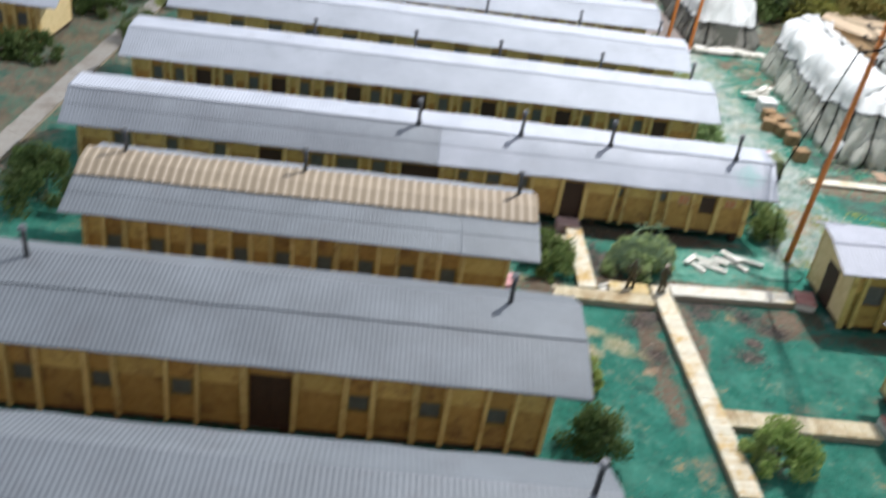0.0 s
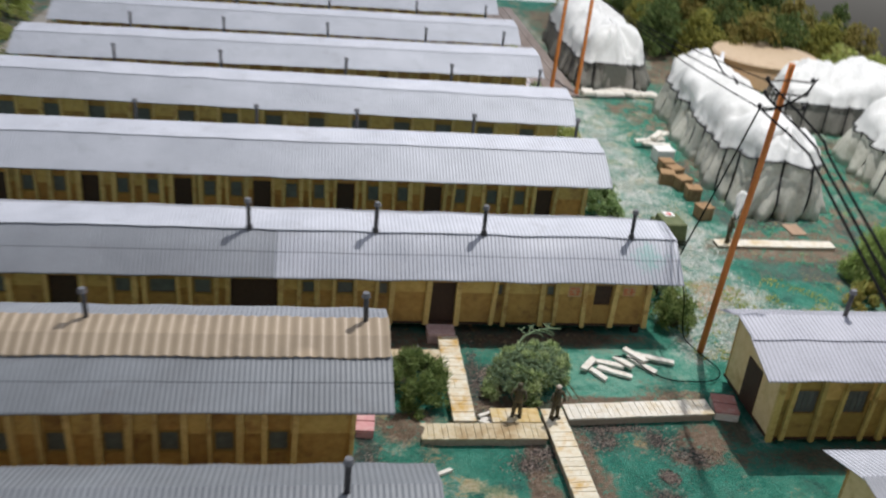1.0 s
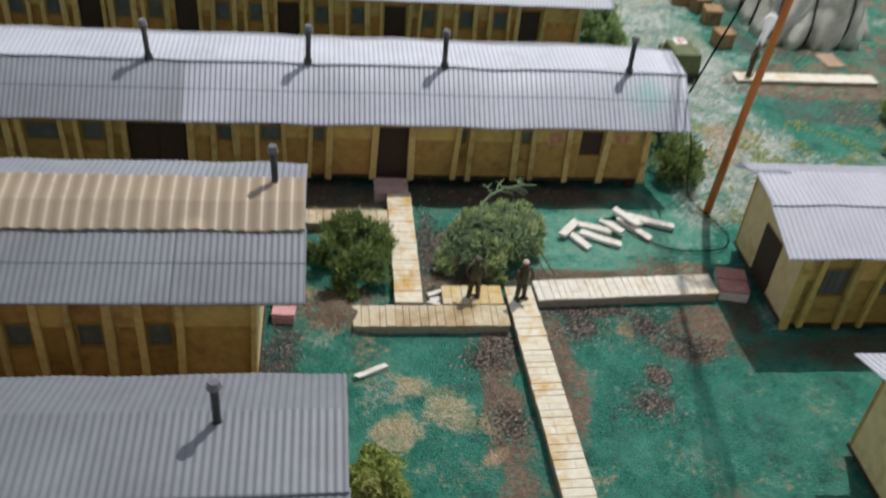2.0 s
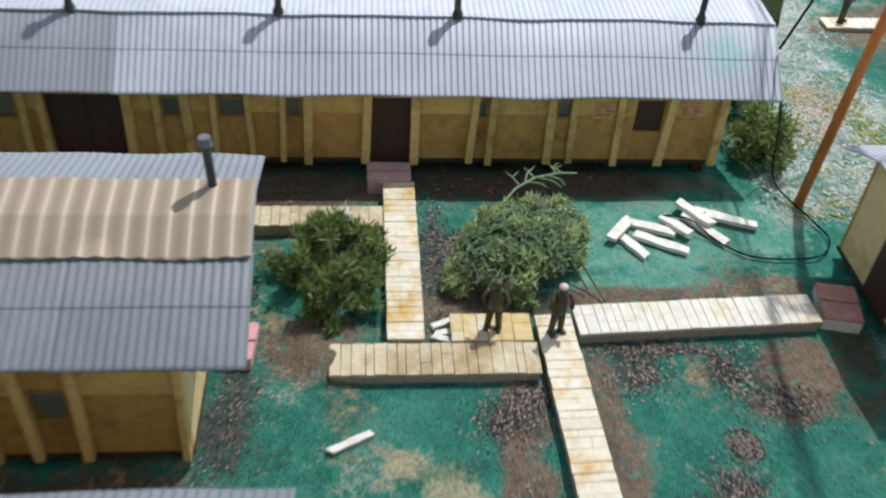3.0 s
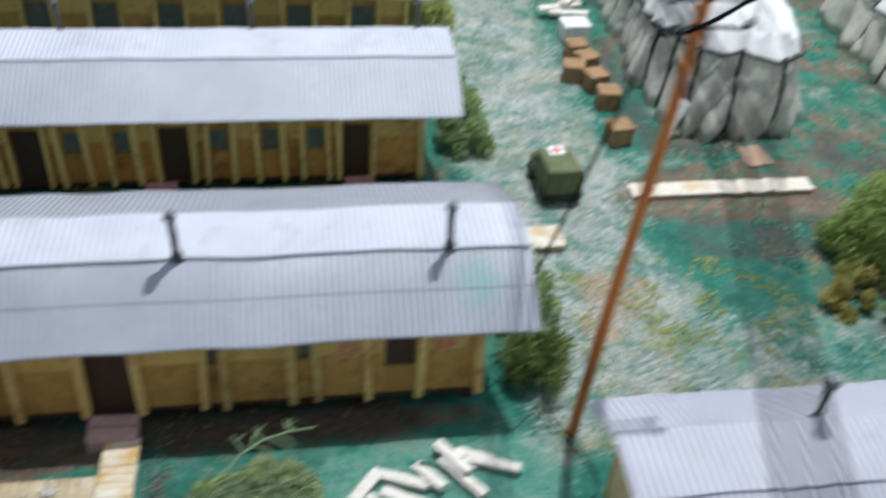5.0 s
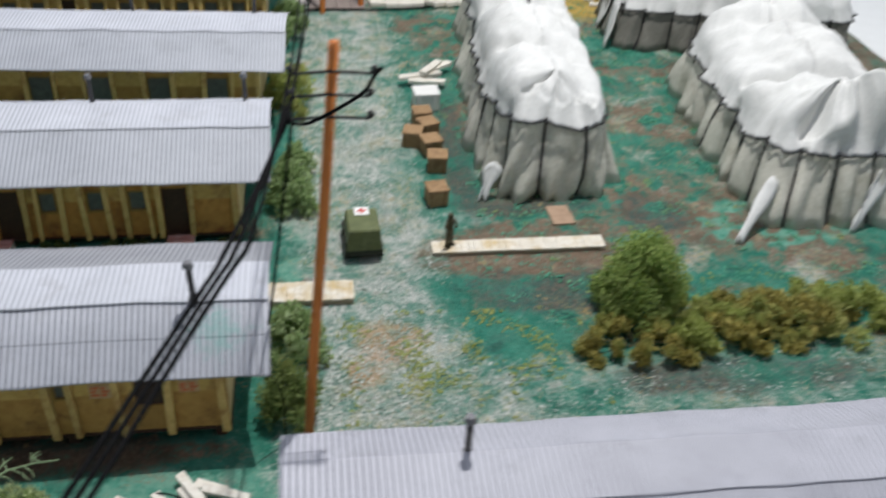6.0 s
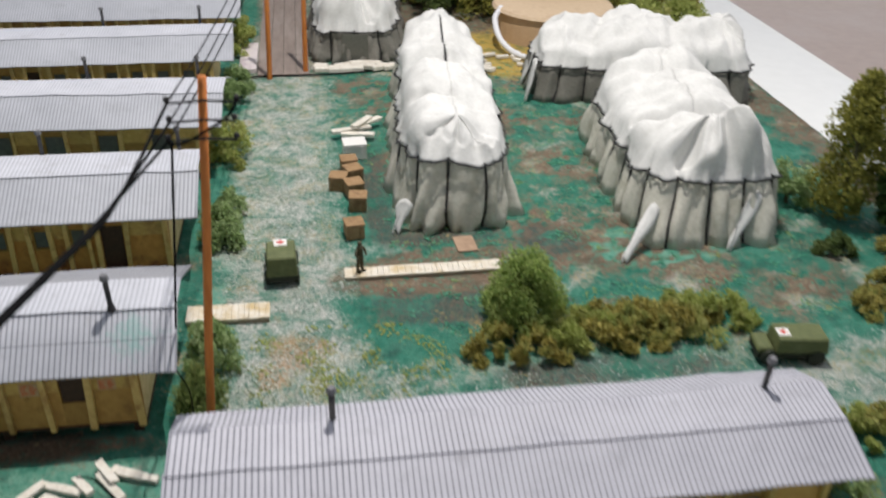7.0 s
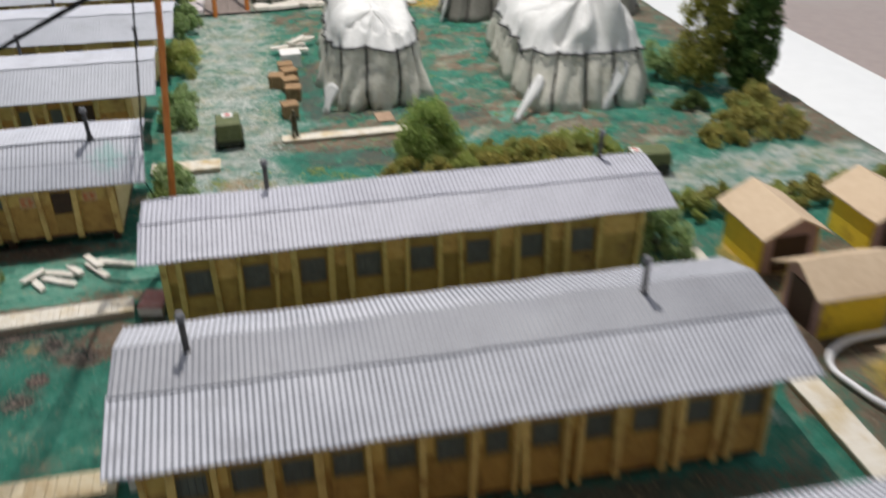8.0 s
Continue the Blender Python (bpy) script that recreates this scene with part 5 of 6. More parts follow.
def bush(x, y, wide, deep, tall, count, material, label, seed, leaf=0.1, stems=5, name="bush", category="bush", group="bushes", tips=34, aspect=0.45, clump=1.0, skew=0.0, spiky=0.0):
    b = thing(name, x, y, 0, 0, label, category, group)
    rng = random.Random(seed)
    ends = []
    for k in range(tips):
        a, r = rng.uniform(0, 2 * math.pi), math.sqrt(rng.random())
        r *= 1 + 0.17 * math.sin(3 * a + seed) + 0.12 * math.sin(5 * a + 2 * seed)  # an uneven outline
        h = tall * (0.25 + 0.75 * rng.random()) * math.sqrt(max(0.08, 1 - r * r * 0.85))
        ends.append((math.cos(a) * r * wide / 2, math.sin(a) * r * deep / 2 + skew * math.cos(a) * r * wide / 2, h * 0.88, clump * min(wide, deep, tall) * rng.uniform(0.13, 0.26)))
    for ex, ey, ez, _ in ends[:stems]:
        bm = bmesh.new()
        tube(bm, [(ex * 0.08, ey * 0.08, -0.05), (ex * 0.45, ey * 0.45, ez * 0.55), (ex, ey, ez)], 0.05, 5, 0.015)
        part("stem", bm, BARK, b)
    foliage("crown", b, ends, count, leaf, material, seed, 1.0, aspect, spiky)
    return b


big = bush(3.2, 2.75, 3.2, 2.7, 1.55, 9500, LEAF_TWIG, "light green open bush with pale twigs beside the boards", 11, 0.15, 8, tips=90, aspect=0.2, clump=0.7, skew=0.3, spiky=1.0)
# darker leaves inside; the shade between the twigs is in their colour
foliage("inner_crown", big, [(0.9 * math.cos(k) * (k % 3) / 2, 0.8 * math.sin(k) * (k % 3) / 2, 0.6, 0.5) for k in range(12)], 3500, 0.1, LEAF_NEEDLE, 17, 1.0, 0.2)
bm = bmesh.new()
tube(bm, [(-0.5, 0.75, 1.05), (-0.1, 1.2, 1.25), (0.42, 1.55, 1.32), (1.0, 1.75, 1.3), (1.52, 1.9, 1.2)], 0.038, 6, 0.02)
for px, py, sx, sy in ((0.0, 1.28, -0.25, 0.45), (0.15, 1.38, 0.1, 0.4), (0.4, 1.54, -0.2, 0.4), (0.75, 1.66, 0.35, -0.4), (0.95, 1.73, -0.1, 0.35), (0.2, 1.4, 0.45, -0.25), (0.5, 1.57, 0.5, -0.4), (1.1, 1.77, -0.25, 0.2)):
    tube(bm, [(px, py, 1.3), (px + sx * 0.6, py + sy * 0.5, 1.36), (px + sx, py + sy, 1.32)], 0.026, 5, 0.012)
    tube(bm, [(px + sx * 0.6, py + sy * 0.5, 1.36), (px + sx * 0.5 + 0.15, py + sy * 0.9, 1.4)], 0.018, 5, 0.01)
part("bare_branch", bm, PALE_TWIG, big, "pale bare branch on top of the bush")
bm = bmesh.new()
tube(bm, [(1.0, -0.1, 0.8), (1.5, -0.9, 0.25), (1.75, -1.4, 0.05)], 0.03, 5, 0.02)
tube(bm, [(0.9, -0.3, 0.7), (1.4, -1.1, 0.1)], 0.025, 5, 0.02)
part("low_branch", bm, BARK, big)
bm = bmesh.new()
rng = random.Random(77)
for k in range(900):
    a, r = rng.uniform(0, 6.28), math.sqrt(rng.random())
    p = Vector((1.65 * r * math.cos(a), 1.3 * r * math.sin(a) + 0.5 * r * math.cos(a), 1.5 * math.sqrt(1 - 0.8 * r * r) * rng.uniform(0.7, 1.0)))
    d = Vector((rng.uniform(-1, 1), rng.uniform(-1, 1), rng.uniform(-0.2, 0.8))).normalized() * rng.uniform(0.1, 0.22)
    tube(bm, [p - d, p + d * 0.2 + Vector((0, 0, 0.03)), p + d], 0.018, 4, 0.01)
tagged(part("twig_mass", bm, PALE_TWIG, big, "pale green twigs among the leaves"), kind="stuff")
bush(-1.15, 2.15, 2.4, 3.0, 1.6, 6800, LEAF_NEEDLE, "dense green bush with fine needles between the boardwalks", 12, 0.14, 10, tips=70, aspect=0.16, clump=0.75, spiky=1.5)
bush(10.35, 7.0, 1.5, 1.9, 1.9, 2600, LEAF_NEEDLE, "leggy green shrub at the hut corner", 13, 0.16, 10, aspect=0.18, clump=1.1, spiky=1.0)
bush(10.5, 9.6, 1.6, 2.6, 1.7, 4000, LEAF, "green shrub beside the hut end", 14, 0.09)
bush(10.4, 18.6, 1.7, 2.6, 1.8, 3500, LEAF, "green shrub beside the gravel road", 15, 0.1)
bush(10.6, 21.0, 1.3, 2.0, 1.2, 2000, LEAF, "low green shrub beside the gravel road", 16, 0.1)
bush(10.4, 27.3, 2.0, 3.2, 2.0, 3500, LEAF_YELLOW, "yellow-green shrub beside the gravel road", 17, 0.1)
bush(10.2, 35.5, 1.8, 3.5, 2.2, 3000, LEAF, "green shrub at a far hut end", 18, 0.11)
bush(10.1, 45.0, 1.8, 4.0, 2.6, 2600, LEAF_YELLOW, "yellow-green shrub at a far hut end", 19, 0.12)
bush(22.0, 10.9, 2.6, 2.4, 3.3, 13000, LEAF_ROUND, "round green bush at the end of the hedge", 20, 0.085, 6, tips=110)
for n, (x, y, w, d, h) in enumerate(((23.9, 9.7, 2.2, 1.5, 0.9), (25.5, 9.9, 2.3, 1.5, 1.0), (27.2, 10.1, 2.3, 1.7, 1.0), (28.9, 10.2, 2.0, 1.8, 1.2), (21.4, 9.2, 2.6, 1.3, 0.8))):
    bush(x, y, w + 1.2, d + 1.1, h + 0.1, 3800, LEAF_HEDGE if n % 3 else LEAF_YELLOW, "golden olive loose low hedge clump", 30 + n, 0.15, group="hedge", tips=36, aspect=0.3, clump=1.4, spiky=0.7)
bush(36.9, 19.4, 2.2, 2.0, 2.4, 2500, LEAF, "green shrub beside the trees", 42, 0.11)
bush(36.8, 14.6, 1.6, 1.6, 1.0, 1500, LEAF_DARK, "low dark shrub beside the trees", 43, 0.1)
for n, (x, y, w, d, h) in enumerate(((37.6, 10.8, 3.2, 2.6, 1.5), (39.6, 10.9, 2.6, 2.4, 1.3), (39.6, 13.2, 2.6, 2.4, 1.5), (36.4, 10.2, 2.2, 2.0, 1.0))):
    bush(x, y, w, d, h, 2600, LEAF_HEDGE, "golden olive undergrowth below the trees", 44 + n, 0.14, group="undergrowth", tips=44, aspect=0.3, clump=1.0, spiky=0.5)
for n, (x, y, w, d, h) in enumerate(((31.0, 3.4, 2.9, 1.9, 1.1), (33.0, 3.5, 2.9, 1.8, 1.1), (35.0, 3.5, 2.9, 1.8, 1.0), (37.1, 3.5, 2.9, 1.8, 1.1), (39.3, 3.6, 2.9, 1.8, 1.1), (41.2, 3.8, 2.4, 1.7, 1.0))):
    bush(x, y, w, d, h, 3200, LEAF_HEDGE if n % 2 else LEAF_YELLOW, "low hedge clump beside the gravel", 50 + n, 0.09, group="hedge")
bush(28.9, 0.6, 1.9, 3.0, 2.2, 4000, LEAF, "green shrub at the short hut's end", 60, 0.1)
bush(-0.75, -6.2, 1.5, 1.6, 1.3, 3000, LEAF_YELLOW, "yellow-green shrub beside the hut end", 61, 0.09)
bush(-0.8, -10.2, 1.8, 2.4, 1.9, 3500, LEAF_DARK, "dark green shrub beside the hut end", 62, 0.09)
bush(5.6, -10.0, 2.4, 2.4, 1.7, 4500, LEAF_ROUND, "green shrub between the boardwalks", 63, 0.09)
bush(-23.6, 3.2, 2.6, 3.4, 2.8, 3500, LEAF_DARK, "dark green shrub at the hut's west end", 65, 0.11)
bush(-25.2, 4.8, 1.6, 2.0, 1.8, 1800, LEAF_DARK, "dark green shrub at the hut's west end", 66, 0.11)
for n, x in enumerate((-42.5, -39.5, -36.5, -33.5, -30.8)):
    bush(x, 20.7, 3.8, 2.2, 1.9, 2200, LEAF_DARK, "dark green hedge clump in front of a west hut", 140 + n, 0.14, group="west hedge")
for n, (x, y, w, d, h) in enumerate(((-30.6, 31.4, 3.4, 3.0, 2.6), (-30.4, 35.4, 3.6, 3.6, 3.0), (-34.5, 33.5, 4.5, 4.0, 4.2), (-38.5, 34.5, 4.5, 4.0, 4.6), (-42.5, 36.0, 4.5, 4.5, 4.4), (-35.0, 38.0, 4.0, 3.6, 4.0),
                                        (-29.6, 46.0, 3.0, 4.0, 2.4), (-34.5, 48.0, 4.5, 4.5, 4.6), (-39.5, 42.0, 4.5, 4.5, 4.8), (-41.0, 50.0, 5.0, 5.0, 4.8), (-30.5, 54.0, 4.0, 4.5, 3.4), (-36.0, 57.0, 5.0, 5.0, 4.2))):
    bush(x, y, w, d, h, 2400, (LEAF_DARK, LEAF_DARK, LEAF_YELLOW, LEAF_OLIVE)[n % 4], "thick far shrub at the north-west edge", 150 + n, 0.17, group="north-west thicket")
bush(-26.0, 26.0, 2.4, 4.0, 2.4, 2200, LEAF_DARK, "dark green shrub at a far hut's west end", 71, 0.13)
bush(-26.0, 36.0, 2.4, 5.0, 2.6, 2200, LEAF_YELLOW, "yellow-green shrub at a far hut's west end", 72, 0.13)
rng = random.Random(8)
for n in range(26):
    x, y = rng.uniform(19, 42), rng.uniform(58, 72)
    if n < 6:
        x, y = rng.uniform(24, 42), rng.uniform(52, 57)
    bush(x, y, rng.uniform(3, 5), rng.uniform(3, 4.5), rng.uniform(2.2, 5.5), 1800, rng.choice((LEAF_DARK, LEAF_OLIVE, LEAF_YELLOW)), "thick far shrub at the north edge", 80 + n, 0.19, group="north thicket")


for n in range(14):
    x, y = 21.0 + 22.0 * (n % 7) / 6 + rng.uniform(-1, 1), (51.5 if n < 7 else 57.0) + rng.uniform(-1.5, 1.5)
    if x > 24 or y > 60:
        bush(x, min(y, 68), rng.uniform(3.4, 4.6), rng.uniform(3, 4), rng.uniform(4.0, 6.5), 2400, (LEAF_OLIVE, LEAF_DARK, LEAF_TREE)[n % 3], "tall tangled shrub at the north edge", 170 + n, 0.2, group="north thicket")
for n, (x, y) in enumerate(((38.6, 43.6), (41.0, 41.5), (38.9, 46.6), (41.2, 45.0))):
    bush(x, y, 3.2, 3.0, 3.6, 3400, LEAF_YELLOW, "bright yellow-green shrub behind a tent", 190 + n, 0.15, group="yellow shrubs")


for n, (x, y) in enumerate(((27, 66), (31.5, 69), (36, 66.5), (40.5, 69), (23, 70), (38.5, 62), (33.5, 63.5))):
    bush(x, y, 5.2, 4.6, 8.5 + (n % 3), 3000, (LEAF_OLIVE, LEAF_TREE, LEAF_DARK)[n % 3], "high tangled brown-green shrub at the north edge", 200 + n, 0.24, group="north thicket")


def cypress(x, y, wide, tall, count, seed, label, material=LEAF_CYPRESS, name="cypress", loose=1.0):
    t = thing(name, x, y, 0, 0, label, "tree", "trees")
    bm = bmesh.new()
    tube(bm, [(0, 0, -0.05), (0.05, 0, tall * 0.5), (0, 0, tall * 0.95)], 0.16, 7, 0.03)
    part("trunk", bm, BARK, t)
    rng = random.Random(seed)
    ends = []
    for k in range(300):
        h = rng.random()
        r = wide / 2 * min(1.0, 0.62 + 1.6 * h) * (1 - h ** 2.6) ** 0.7 * math.sqrt(rng.uniform(0.2, 1.0))
        a = rng.uniform(0, 2 * math.pi)
        ends.append((math.cos(a) * r, math.sin(a) * r, 0.35 + h * (tall - 0.4), wide * 0.12 * loose))
    for ex, ey, ez, _ in ends[:12]:
        bm = bmesh.new()
        tube(bm, [(0.03, 0, max(0.2, ez - 0.9)), (ex * 0.5, ey * 0.5, ez - 0.35), (ex, ey, ez)], 0.05, 5, 0.015)
        part("limb", bm, BARK, t)
    foliage("crown", t, ends, count, 0.12, material, seed)


cypress(40.7, 16.1, 2.7, 7.8, 20000, 5, "tall dark green cypress at the board's edge")
cypress(38.6, 17.6, 3.3, 7.0, 8000, 7, "tall olive-yellow tree with a loose crown at the board's edge", LEAF_TREE, "tree", 1.0)
cypress(41.3, 21.5, 1.4, 5.5, 3000, 6, "slim dark green cypress at the board's edge")


# ---- small card houses in the yellow corner ----
def card_house(x, y, turn, wide, long, eave, ridge, label):
    c = thing("card_house", x, y, 0, turn, label, "house", "yellow card houses")
    hw, hl = wide / 2, long / 2
    for s in (-1, 1):
        bm = bmesh.new()
        box(bm, s * hw - 0.05, s * hw + 0.05, -hl, hl, -0.05, eave)
        part("side_wall", bm, HOUSE_YELLOW, c)
        bm = bmesh.new()
        v = [bm.verts.new((px, py, pz)) for py in (s * hl - 0.04, s * hl + 0.04) for px, pz in ((-hw + 0.051, -0.05), (hw - 0.051, -0.05), (hw - 0.051, eave), (0, ridge - 0.05), (-hw + 0.051, eave))]
        bm.faces.new(v[:5]), bm.faces.new(v[5:])
        for i in range(5):
            j = (i + 1) % 5
            bm.faces.new((v[i], v[j], v[5 + j], v[5 + i]))
        end = part("end_wall", bm, HOUSE_MAUVE, c, "mauve end wall")
        # dark sheet stands in for the shaded opening between the mauve strips
        bm = bmesh.new()
        box(bm, -hw * 0.62, hw * 0.62, s * (hl + 0.06) - 0.02, s * (hl + 0.06) + 0.02, 0, eave * 0.86)
        part("door", bm, DOOR, end)
    for s in (-1, 1):
        bm = bmesh.new()
        prism(bm, [(0, ridge), (s * (hw + 0.28), eave - 0.16), (s * (hw + 0.28), eave - 0.09), (0, ridge + 0.07)], -hl - 0.45, hl + 0.45)
        bmesh.ops.rotate(bm, verts=bm.verts, matrix=Matrix.Rotation(radians(90), 3, "Z"))
        bmesh.ops.subdivide_edges(bm, edges=bm.edges[:], cuts=3)
        for v in bm.verts:
            v.co.z += 0.05 * wob(v.co.x + x, v.co.y + y, 0.9)
        part("roof_slope", bm, HOUSE_ROOF, c, "plain tan card roof")


card_house(32.85, -0.35, 1, 2.2, 2.6, 1.68, 2.3, "small yellow card house with a tan roof")
card_house(37.5, -0.1, 1, 2.2, 2.5, 1.68, 2.3, "small yellow card house with a tan roof near the hedge")
card_house(32.8, -4.7, 91, 2.2, 2.4, 1.68, 2.3, "small yellow card house with a tan roof beside the hose")
card_house(38.2, -5.4, 93, 2.0, 2.6, 1.68, 2.3, "small yellow card house with a tan roof")
card_house(-31.6, 41.2, 5, 2.6, 3.4, 2.0, 2.9, "small yellow card house with pink end among the north-west shrubs")
card_house(34.0, -9.6, 90, 2.2, 3.4, 1.3, 1.9, "small yellow card house half hidden behind the hose")


def hose(points, radius, label):
    c = bpy.data.curves.new("hose", "CURVE")
    c.dimensions, c.bevel_depth, c.bevel_resolution, c.resolution_u = "3D", radius * S, 3, 10
    sp = c.splines.new("BEZIER")
    sp.bezier_points.add(len(points) - 1)
    for b, p in zip(sp.bezier_points, points):
        b.co = Vector(p) * S
        b.handle_left_type = b.handle_right_type = "AUTO"
    ob = new("hose", c)
    ob.data.materials.append(HOSE)
    return tagged(ob, label, "hose")


hose([(36.0, -6.6, 0.5), (33.7, -6.4, 0.3), (32.0, -6.5, 0.14), (31.1, -7.4, 0.14), (31.2, -8.5, 0.14), (31.6, -9.6, 0.14), (32.6, -10.6, 0.14)], 0.1, "white plastic hose curled on the yellow ground")
hose([(28.4, 47.0, 2.0), (27.6, 45.0, 1.6), (28.0, 42.6, 0.5), (29.5, 41.0, 0.14), (32.5, 40.6, 0.14)], 0.2, "white plastic hose hanging from the tan drum")

# ---- north side ----
drum = thing("drum", 32.4, 47.6, 0, 0, "round tan card drum near the far tents", "drum")
bm = bmesh.new()
tube(bm, [(0, 0, -0.06), (0, 0, 1.9)], 4.3, 40, 4.2)
part("side", bm, TANK, drum)
bm = bmesh.new()
tube(bm, [(0, 0, 1.902), (0, 0, 2.1)], 4.45, 40, 4.3)
part("lid", bm, HOUSE_ROOF, drum)
for x, y, tall, lx in ((12.05, 39.0, 9.5, 0.3), (14.3, 40.0, 9.5, 0.2)):
    p = thing("gate_pole", x, y, 0, 0, "thin orange-brown wooden pole beside the north road", "pole", "gate poles")
    bm = bmesh.new()
    tube(bm, [(0, 0, -0.1), (lx * 0.5, 0, tall / 2), (lx, 0.1, tall)], 0.16, 8, 0.13)
    part("shaft", bm, POLE_WOOD, p)
    bm = bmesh.new()
    tube(bm, [(lx - 0.6, 0, tall - 0.5), (lx + 0.6, 0, tall - 0.5)], 0.05, 5)
    part("cross_arm", bm, BLACK, p)
ROAD = plain("mauve_brown_plank_road", (0.27, 0.22, 0.195), (0.21, 0.17, 0.15), (0.33, 0.285, 0.26), 0.8, 3.0, 0.5, stretch=(1, 0.15, 1))
LILAC = plain("lilac_white_card", (0.62, 0.55, 0.58), (0.70, 0.65, 0.62), (0.50, 0.42, 0.46), 0.7, 3.0, 0.6)
road = thing("road", 12.9, 39.4, 0, 0, "mauve-brown plank road running north from the gate poles", "road", kind="structure")
plank = box_mesh("plank", 0.8, 30.0, 0.14, ROAD, 0.02)
for k in range(4):
    piece("plank", plank, road, -1.23 + 0.82 * k, 15.1, -0.06)
bm = bmesh.new()
box(bm, -0.55, 0.55, 0, 5.5, -0.1, 0.24)
bevelled(bm, 0.03)
card = part("card_strip", bm, LILAC)
card.matrix_basis = pose(10.65 * S, 40.2 * S, 0)
tagged(card, "lilac-white card strip lying beside the road", "card")
wire([(10.3, 39.0, 0.1), (12.5, 39.3, 0.06), (14.5, 39.2, 0.08), (16.5, 39.4, 0.06), (18.6, 39.6, 0.1)], 0.06, "dark cable lying across the road end", "cable")
rng = random.Random(21)
for k in range(13):
    me = box_mesh("rubble_slab", rng.choice((0.9, 1.2, 1.5)), rng.choice((0.5, 0.7)), 0.3, WHITE_WOOD, 0.05)
    ob = piece("rubble_slab", me, None, 15.2 + k * 0.42 + rng.uniform(-0.2, 0.2), 40.4 + rng.uniform(-0.5, 0.5), -0.04 + 0.1 * rng.random(), rng.uniform(-25, 25), rng.uniform(-4, 4))
    tagged(ob, "pale rubble slab in a low line", "slab", "pale rubble")
for k in range(12):
    me = box_mesh("rubble_slab", rng.choice((0.6, 0.9, 1.3)), 0.3, 0.22, WHITE_WOOD, 0.04)
    ob = piece("rubble_slab", me, None, 27.0 + rng.uniform(-1.2, 1.8), 40.5 + rng.uniform(-1.6, 1.8), -0.04 + 0.1 * rng.random(), rng.uniform(-60, 60), rng.uniform(-4, 4))
    tagged(ob, "pale board scrap near the tan drum", "slab", "pale scraps")


# ---- loose cinders and gravel chips ----
def scatter(name, count, where, sizes, material, label, seed):
    rng = random.Random(seed)
    verts, faces = [], []
    tries = 0
    while len(faces) < count * 8 and tries < count * 40:
        tries += 1
        x, y, share = where(rng)
        if rng.random() > share:
            continue
        s, a = sizes[0] + (sizes[1] - sizes[0]) * rng.random() ** 2.2, rng.uniform(0, 6.28)
        n = len(verts)
        for k in range(4):
            r = s * rng.uniform(0.6, 1.2)
            verts.append((x + r * math.cos(a + k * 1.571), y + r * math.sin(a + k * 1.571), s * rng.uniform(-0.1, 0.3) - 0.02))
        verts += [(x, y, s * rng.uniform(0.3, 0.7) - 0.02), (x, y, -s * 0.6 - 0.02)]
        for k in range(4):
            faces += [(n + k, n + (k + 1) % 4, n + 4), (n + (k + 1) % 4, n + k, n + 5)]
    tagged(new(name, mesh_of(name, verts, faces, [material])), label, "gravel", kind="stuff")


def in_cinder(rng):
    cx, cy, rx, ry = rng.choice(CINDER)
    x, y = rng.gauss(cx, rx * 0.85), rng.gauss(cy, ry * 0.85)
    return x, y, 1.0


def on_road(rng):
    x, y = (rng.uniform(10.0, 16.0), rng.uniform(4.0, 39.0)) if rng.random() < 0.7 else (rng.uniform(10.0, 36.0), rng.uniform(4.0, 9.0))
    return x, y, ground_cover(x, y)[2] * min(1.0, max(0.15, 0.55 + 1.6 * wob(x, y, 0.55, 33.0)))


scatter("cinders", 9500, in_cinder, (0.01, 0.036), ROCK, "black cinder grit lying on the ground", 3)
scatter("pale_grit", 6500, in_cinder, (0.011, 0.04), ROCK_PALE, "pinkish pale grit among the cinders", 5)
scatter("gravel_chips", 17000, on_road, (0.02, 0.065), CHIP, "pale gravel chips on the road", 4)


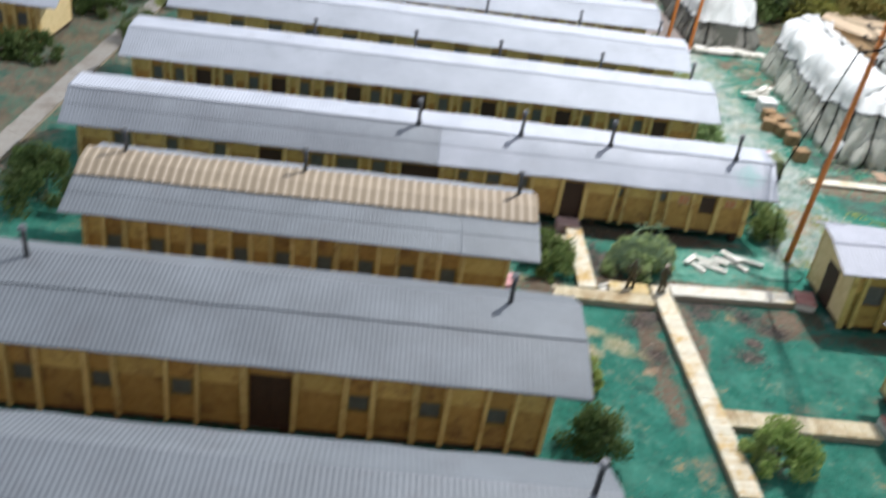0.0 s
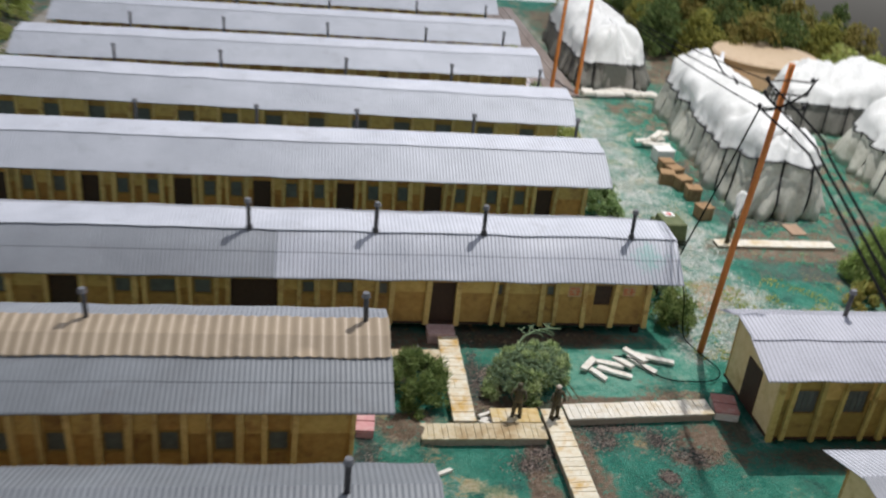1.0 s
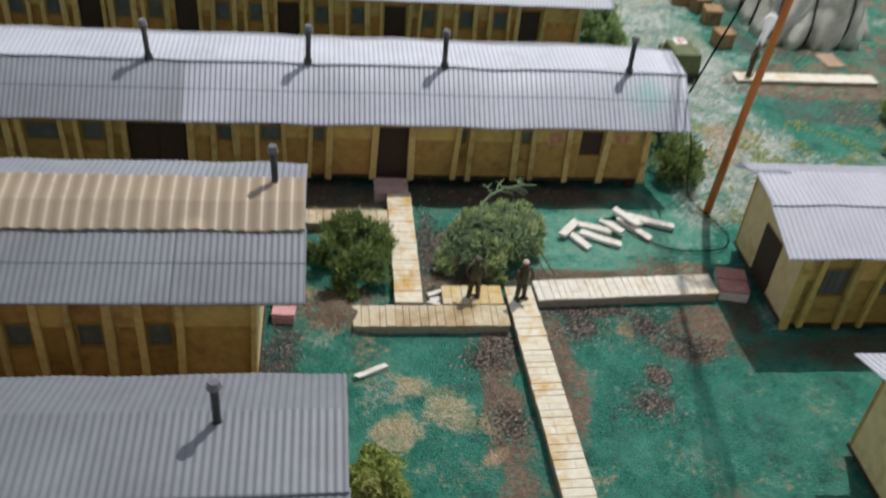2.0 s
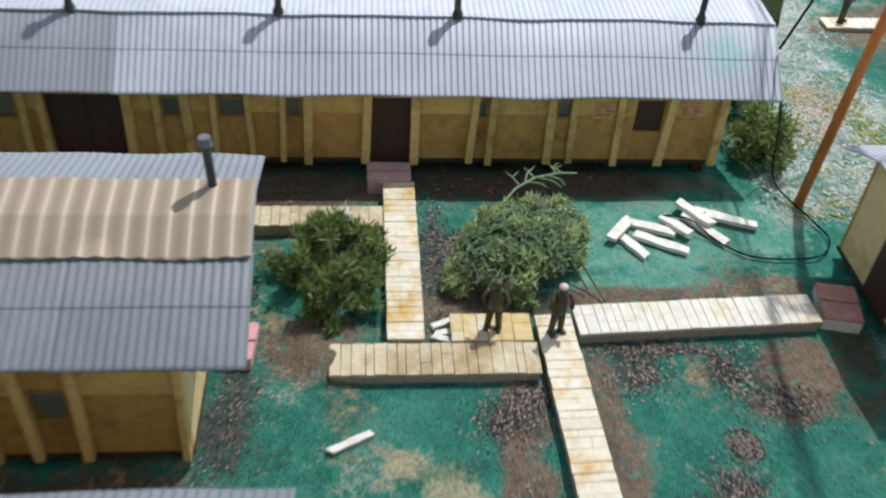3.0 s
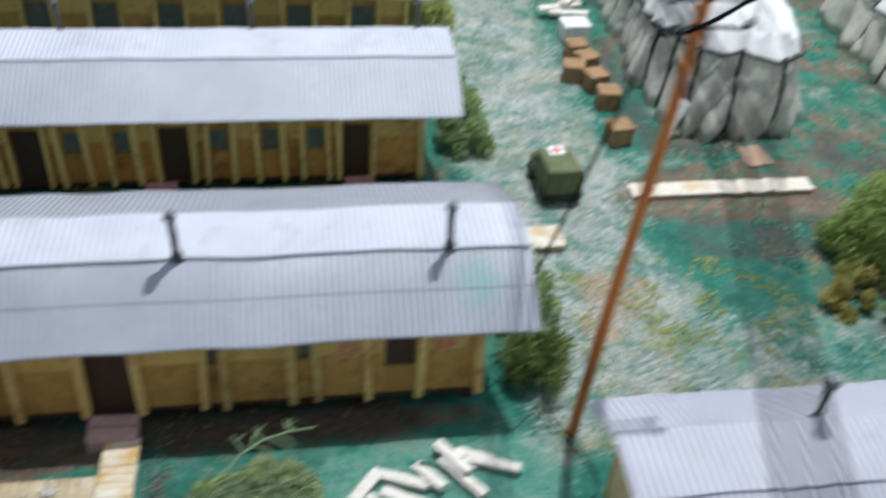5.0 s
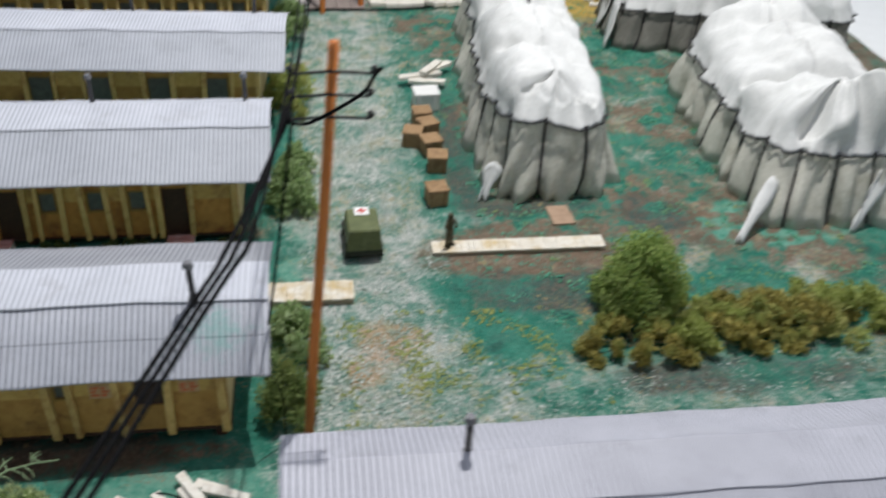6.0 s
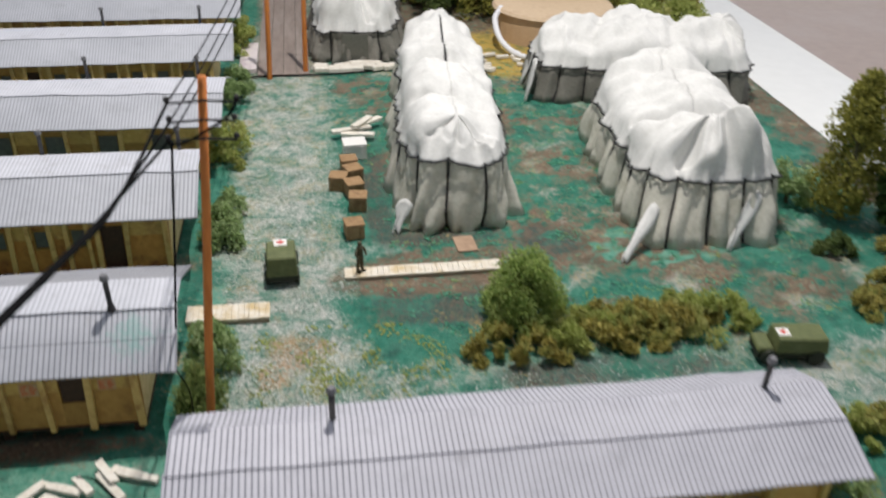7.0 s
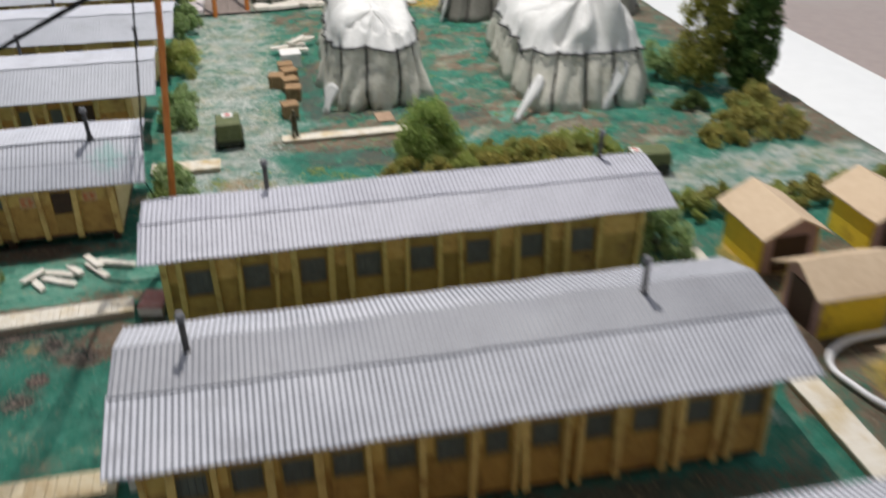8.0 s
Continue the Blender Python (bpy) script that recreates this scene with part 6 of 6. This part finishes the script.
for n, (x, w) in enumerate(((-1.9, 2.0), (2.3, 1.6), (4.6, 1.8), (-6.0, 1.6), (8.2, 0.9))):
    bush(x, 15.6, w, 0.5, 0.45, 700, LEAF_DARK, "low dark weeds at the foot of a hut", 120 + n, 0.07, 3, "weeds", "weeds", "weeds")

for x, y, length, turn in ((-0.55, 3.5, 1.0, 3), (-0.5, 3.35, 0.9, -2)):
    timber(x, y, 0.0, length, 0.07, 0.06, turn, label="thin white offcut beside the boardwalk", group="white offcuts")
bm = bmesh.new()
for k in range(7):
    a = k * 0.9
    tube(bm, [(0.05 * math.cos(a), 0.05 * math.sin(a), 0.02), (0.14 * math.cos(a), 0.12 * math.sin(a), 0.08 + 0.03 * (k % 3)), (0.2 * math.cos(a + 0.3), 0.16 * math.sin(a + 0.3), 0.05 + 0.08 * (k % 2))], 0.035, 5, 0.015)
tube(bm, [(0, 0, 0.05), (0.02, 0.06, 0.3), (0.06, 0.1, 0.42)], 0.03, 5, 0.01)
scrap = part("paper_scrap", bm, SIGN_WHITE)
scrap.matrix_basis = pose(-0.95 * S, 4.1 * S, 0.3 * S)
tagged(scrap, "crumpled white scrap lying on the boards", "scrap")

# ---- moss tufts in the yard and along the gravel ----
def in_yard(rng):
    x, y = rng.uniform(17.0, 37.0), rng.uniform(10.0, 41.0)
    share = max(0.0, wob(x, y, 0.9, 21.0) + 0.6 * wob(x, y, 2.1, 22.0) - 0.12) * 3
    return x, y, 0.0 if 19 < x < 24 and y > 19 else share


def by_road(rng):
    x, y = rng.uniform(10.6, 20.0), rng.uniform(4.4, 11.5)
    return x, y, max(0.0, wob(x, y, 0.8, 31.0) + 0.1)


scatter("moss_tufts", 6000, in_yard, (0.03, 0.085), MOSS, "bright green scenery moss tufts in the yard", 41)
scatter("yellow_tufts", 1500, by_road, (0.03, 0.09), LEAF_YELLOW, "yellow-green tufts beside the gravel", 42)


def on_green(rng):
    x, y = rng.uniform(-4.5, 11.0), rng.uniform(-7.5, 5.6)
    return x, y, max(0.1, 0.35 + wob(x, y, 0.7, 51.0))


scatter("dark_specks", 7000, on_green, (0.007, 0.022), ROCK, "tiny dark specks in the green flock", 43)
scatter("pale_specks", 2200, on_green, (0.006, 0.018), ROCK_PALE, "tiny pale specks in the green flock", 44)
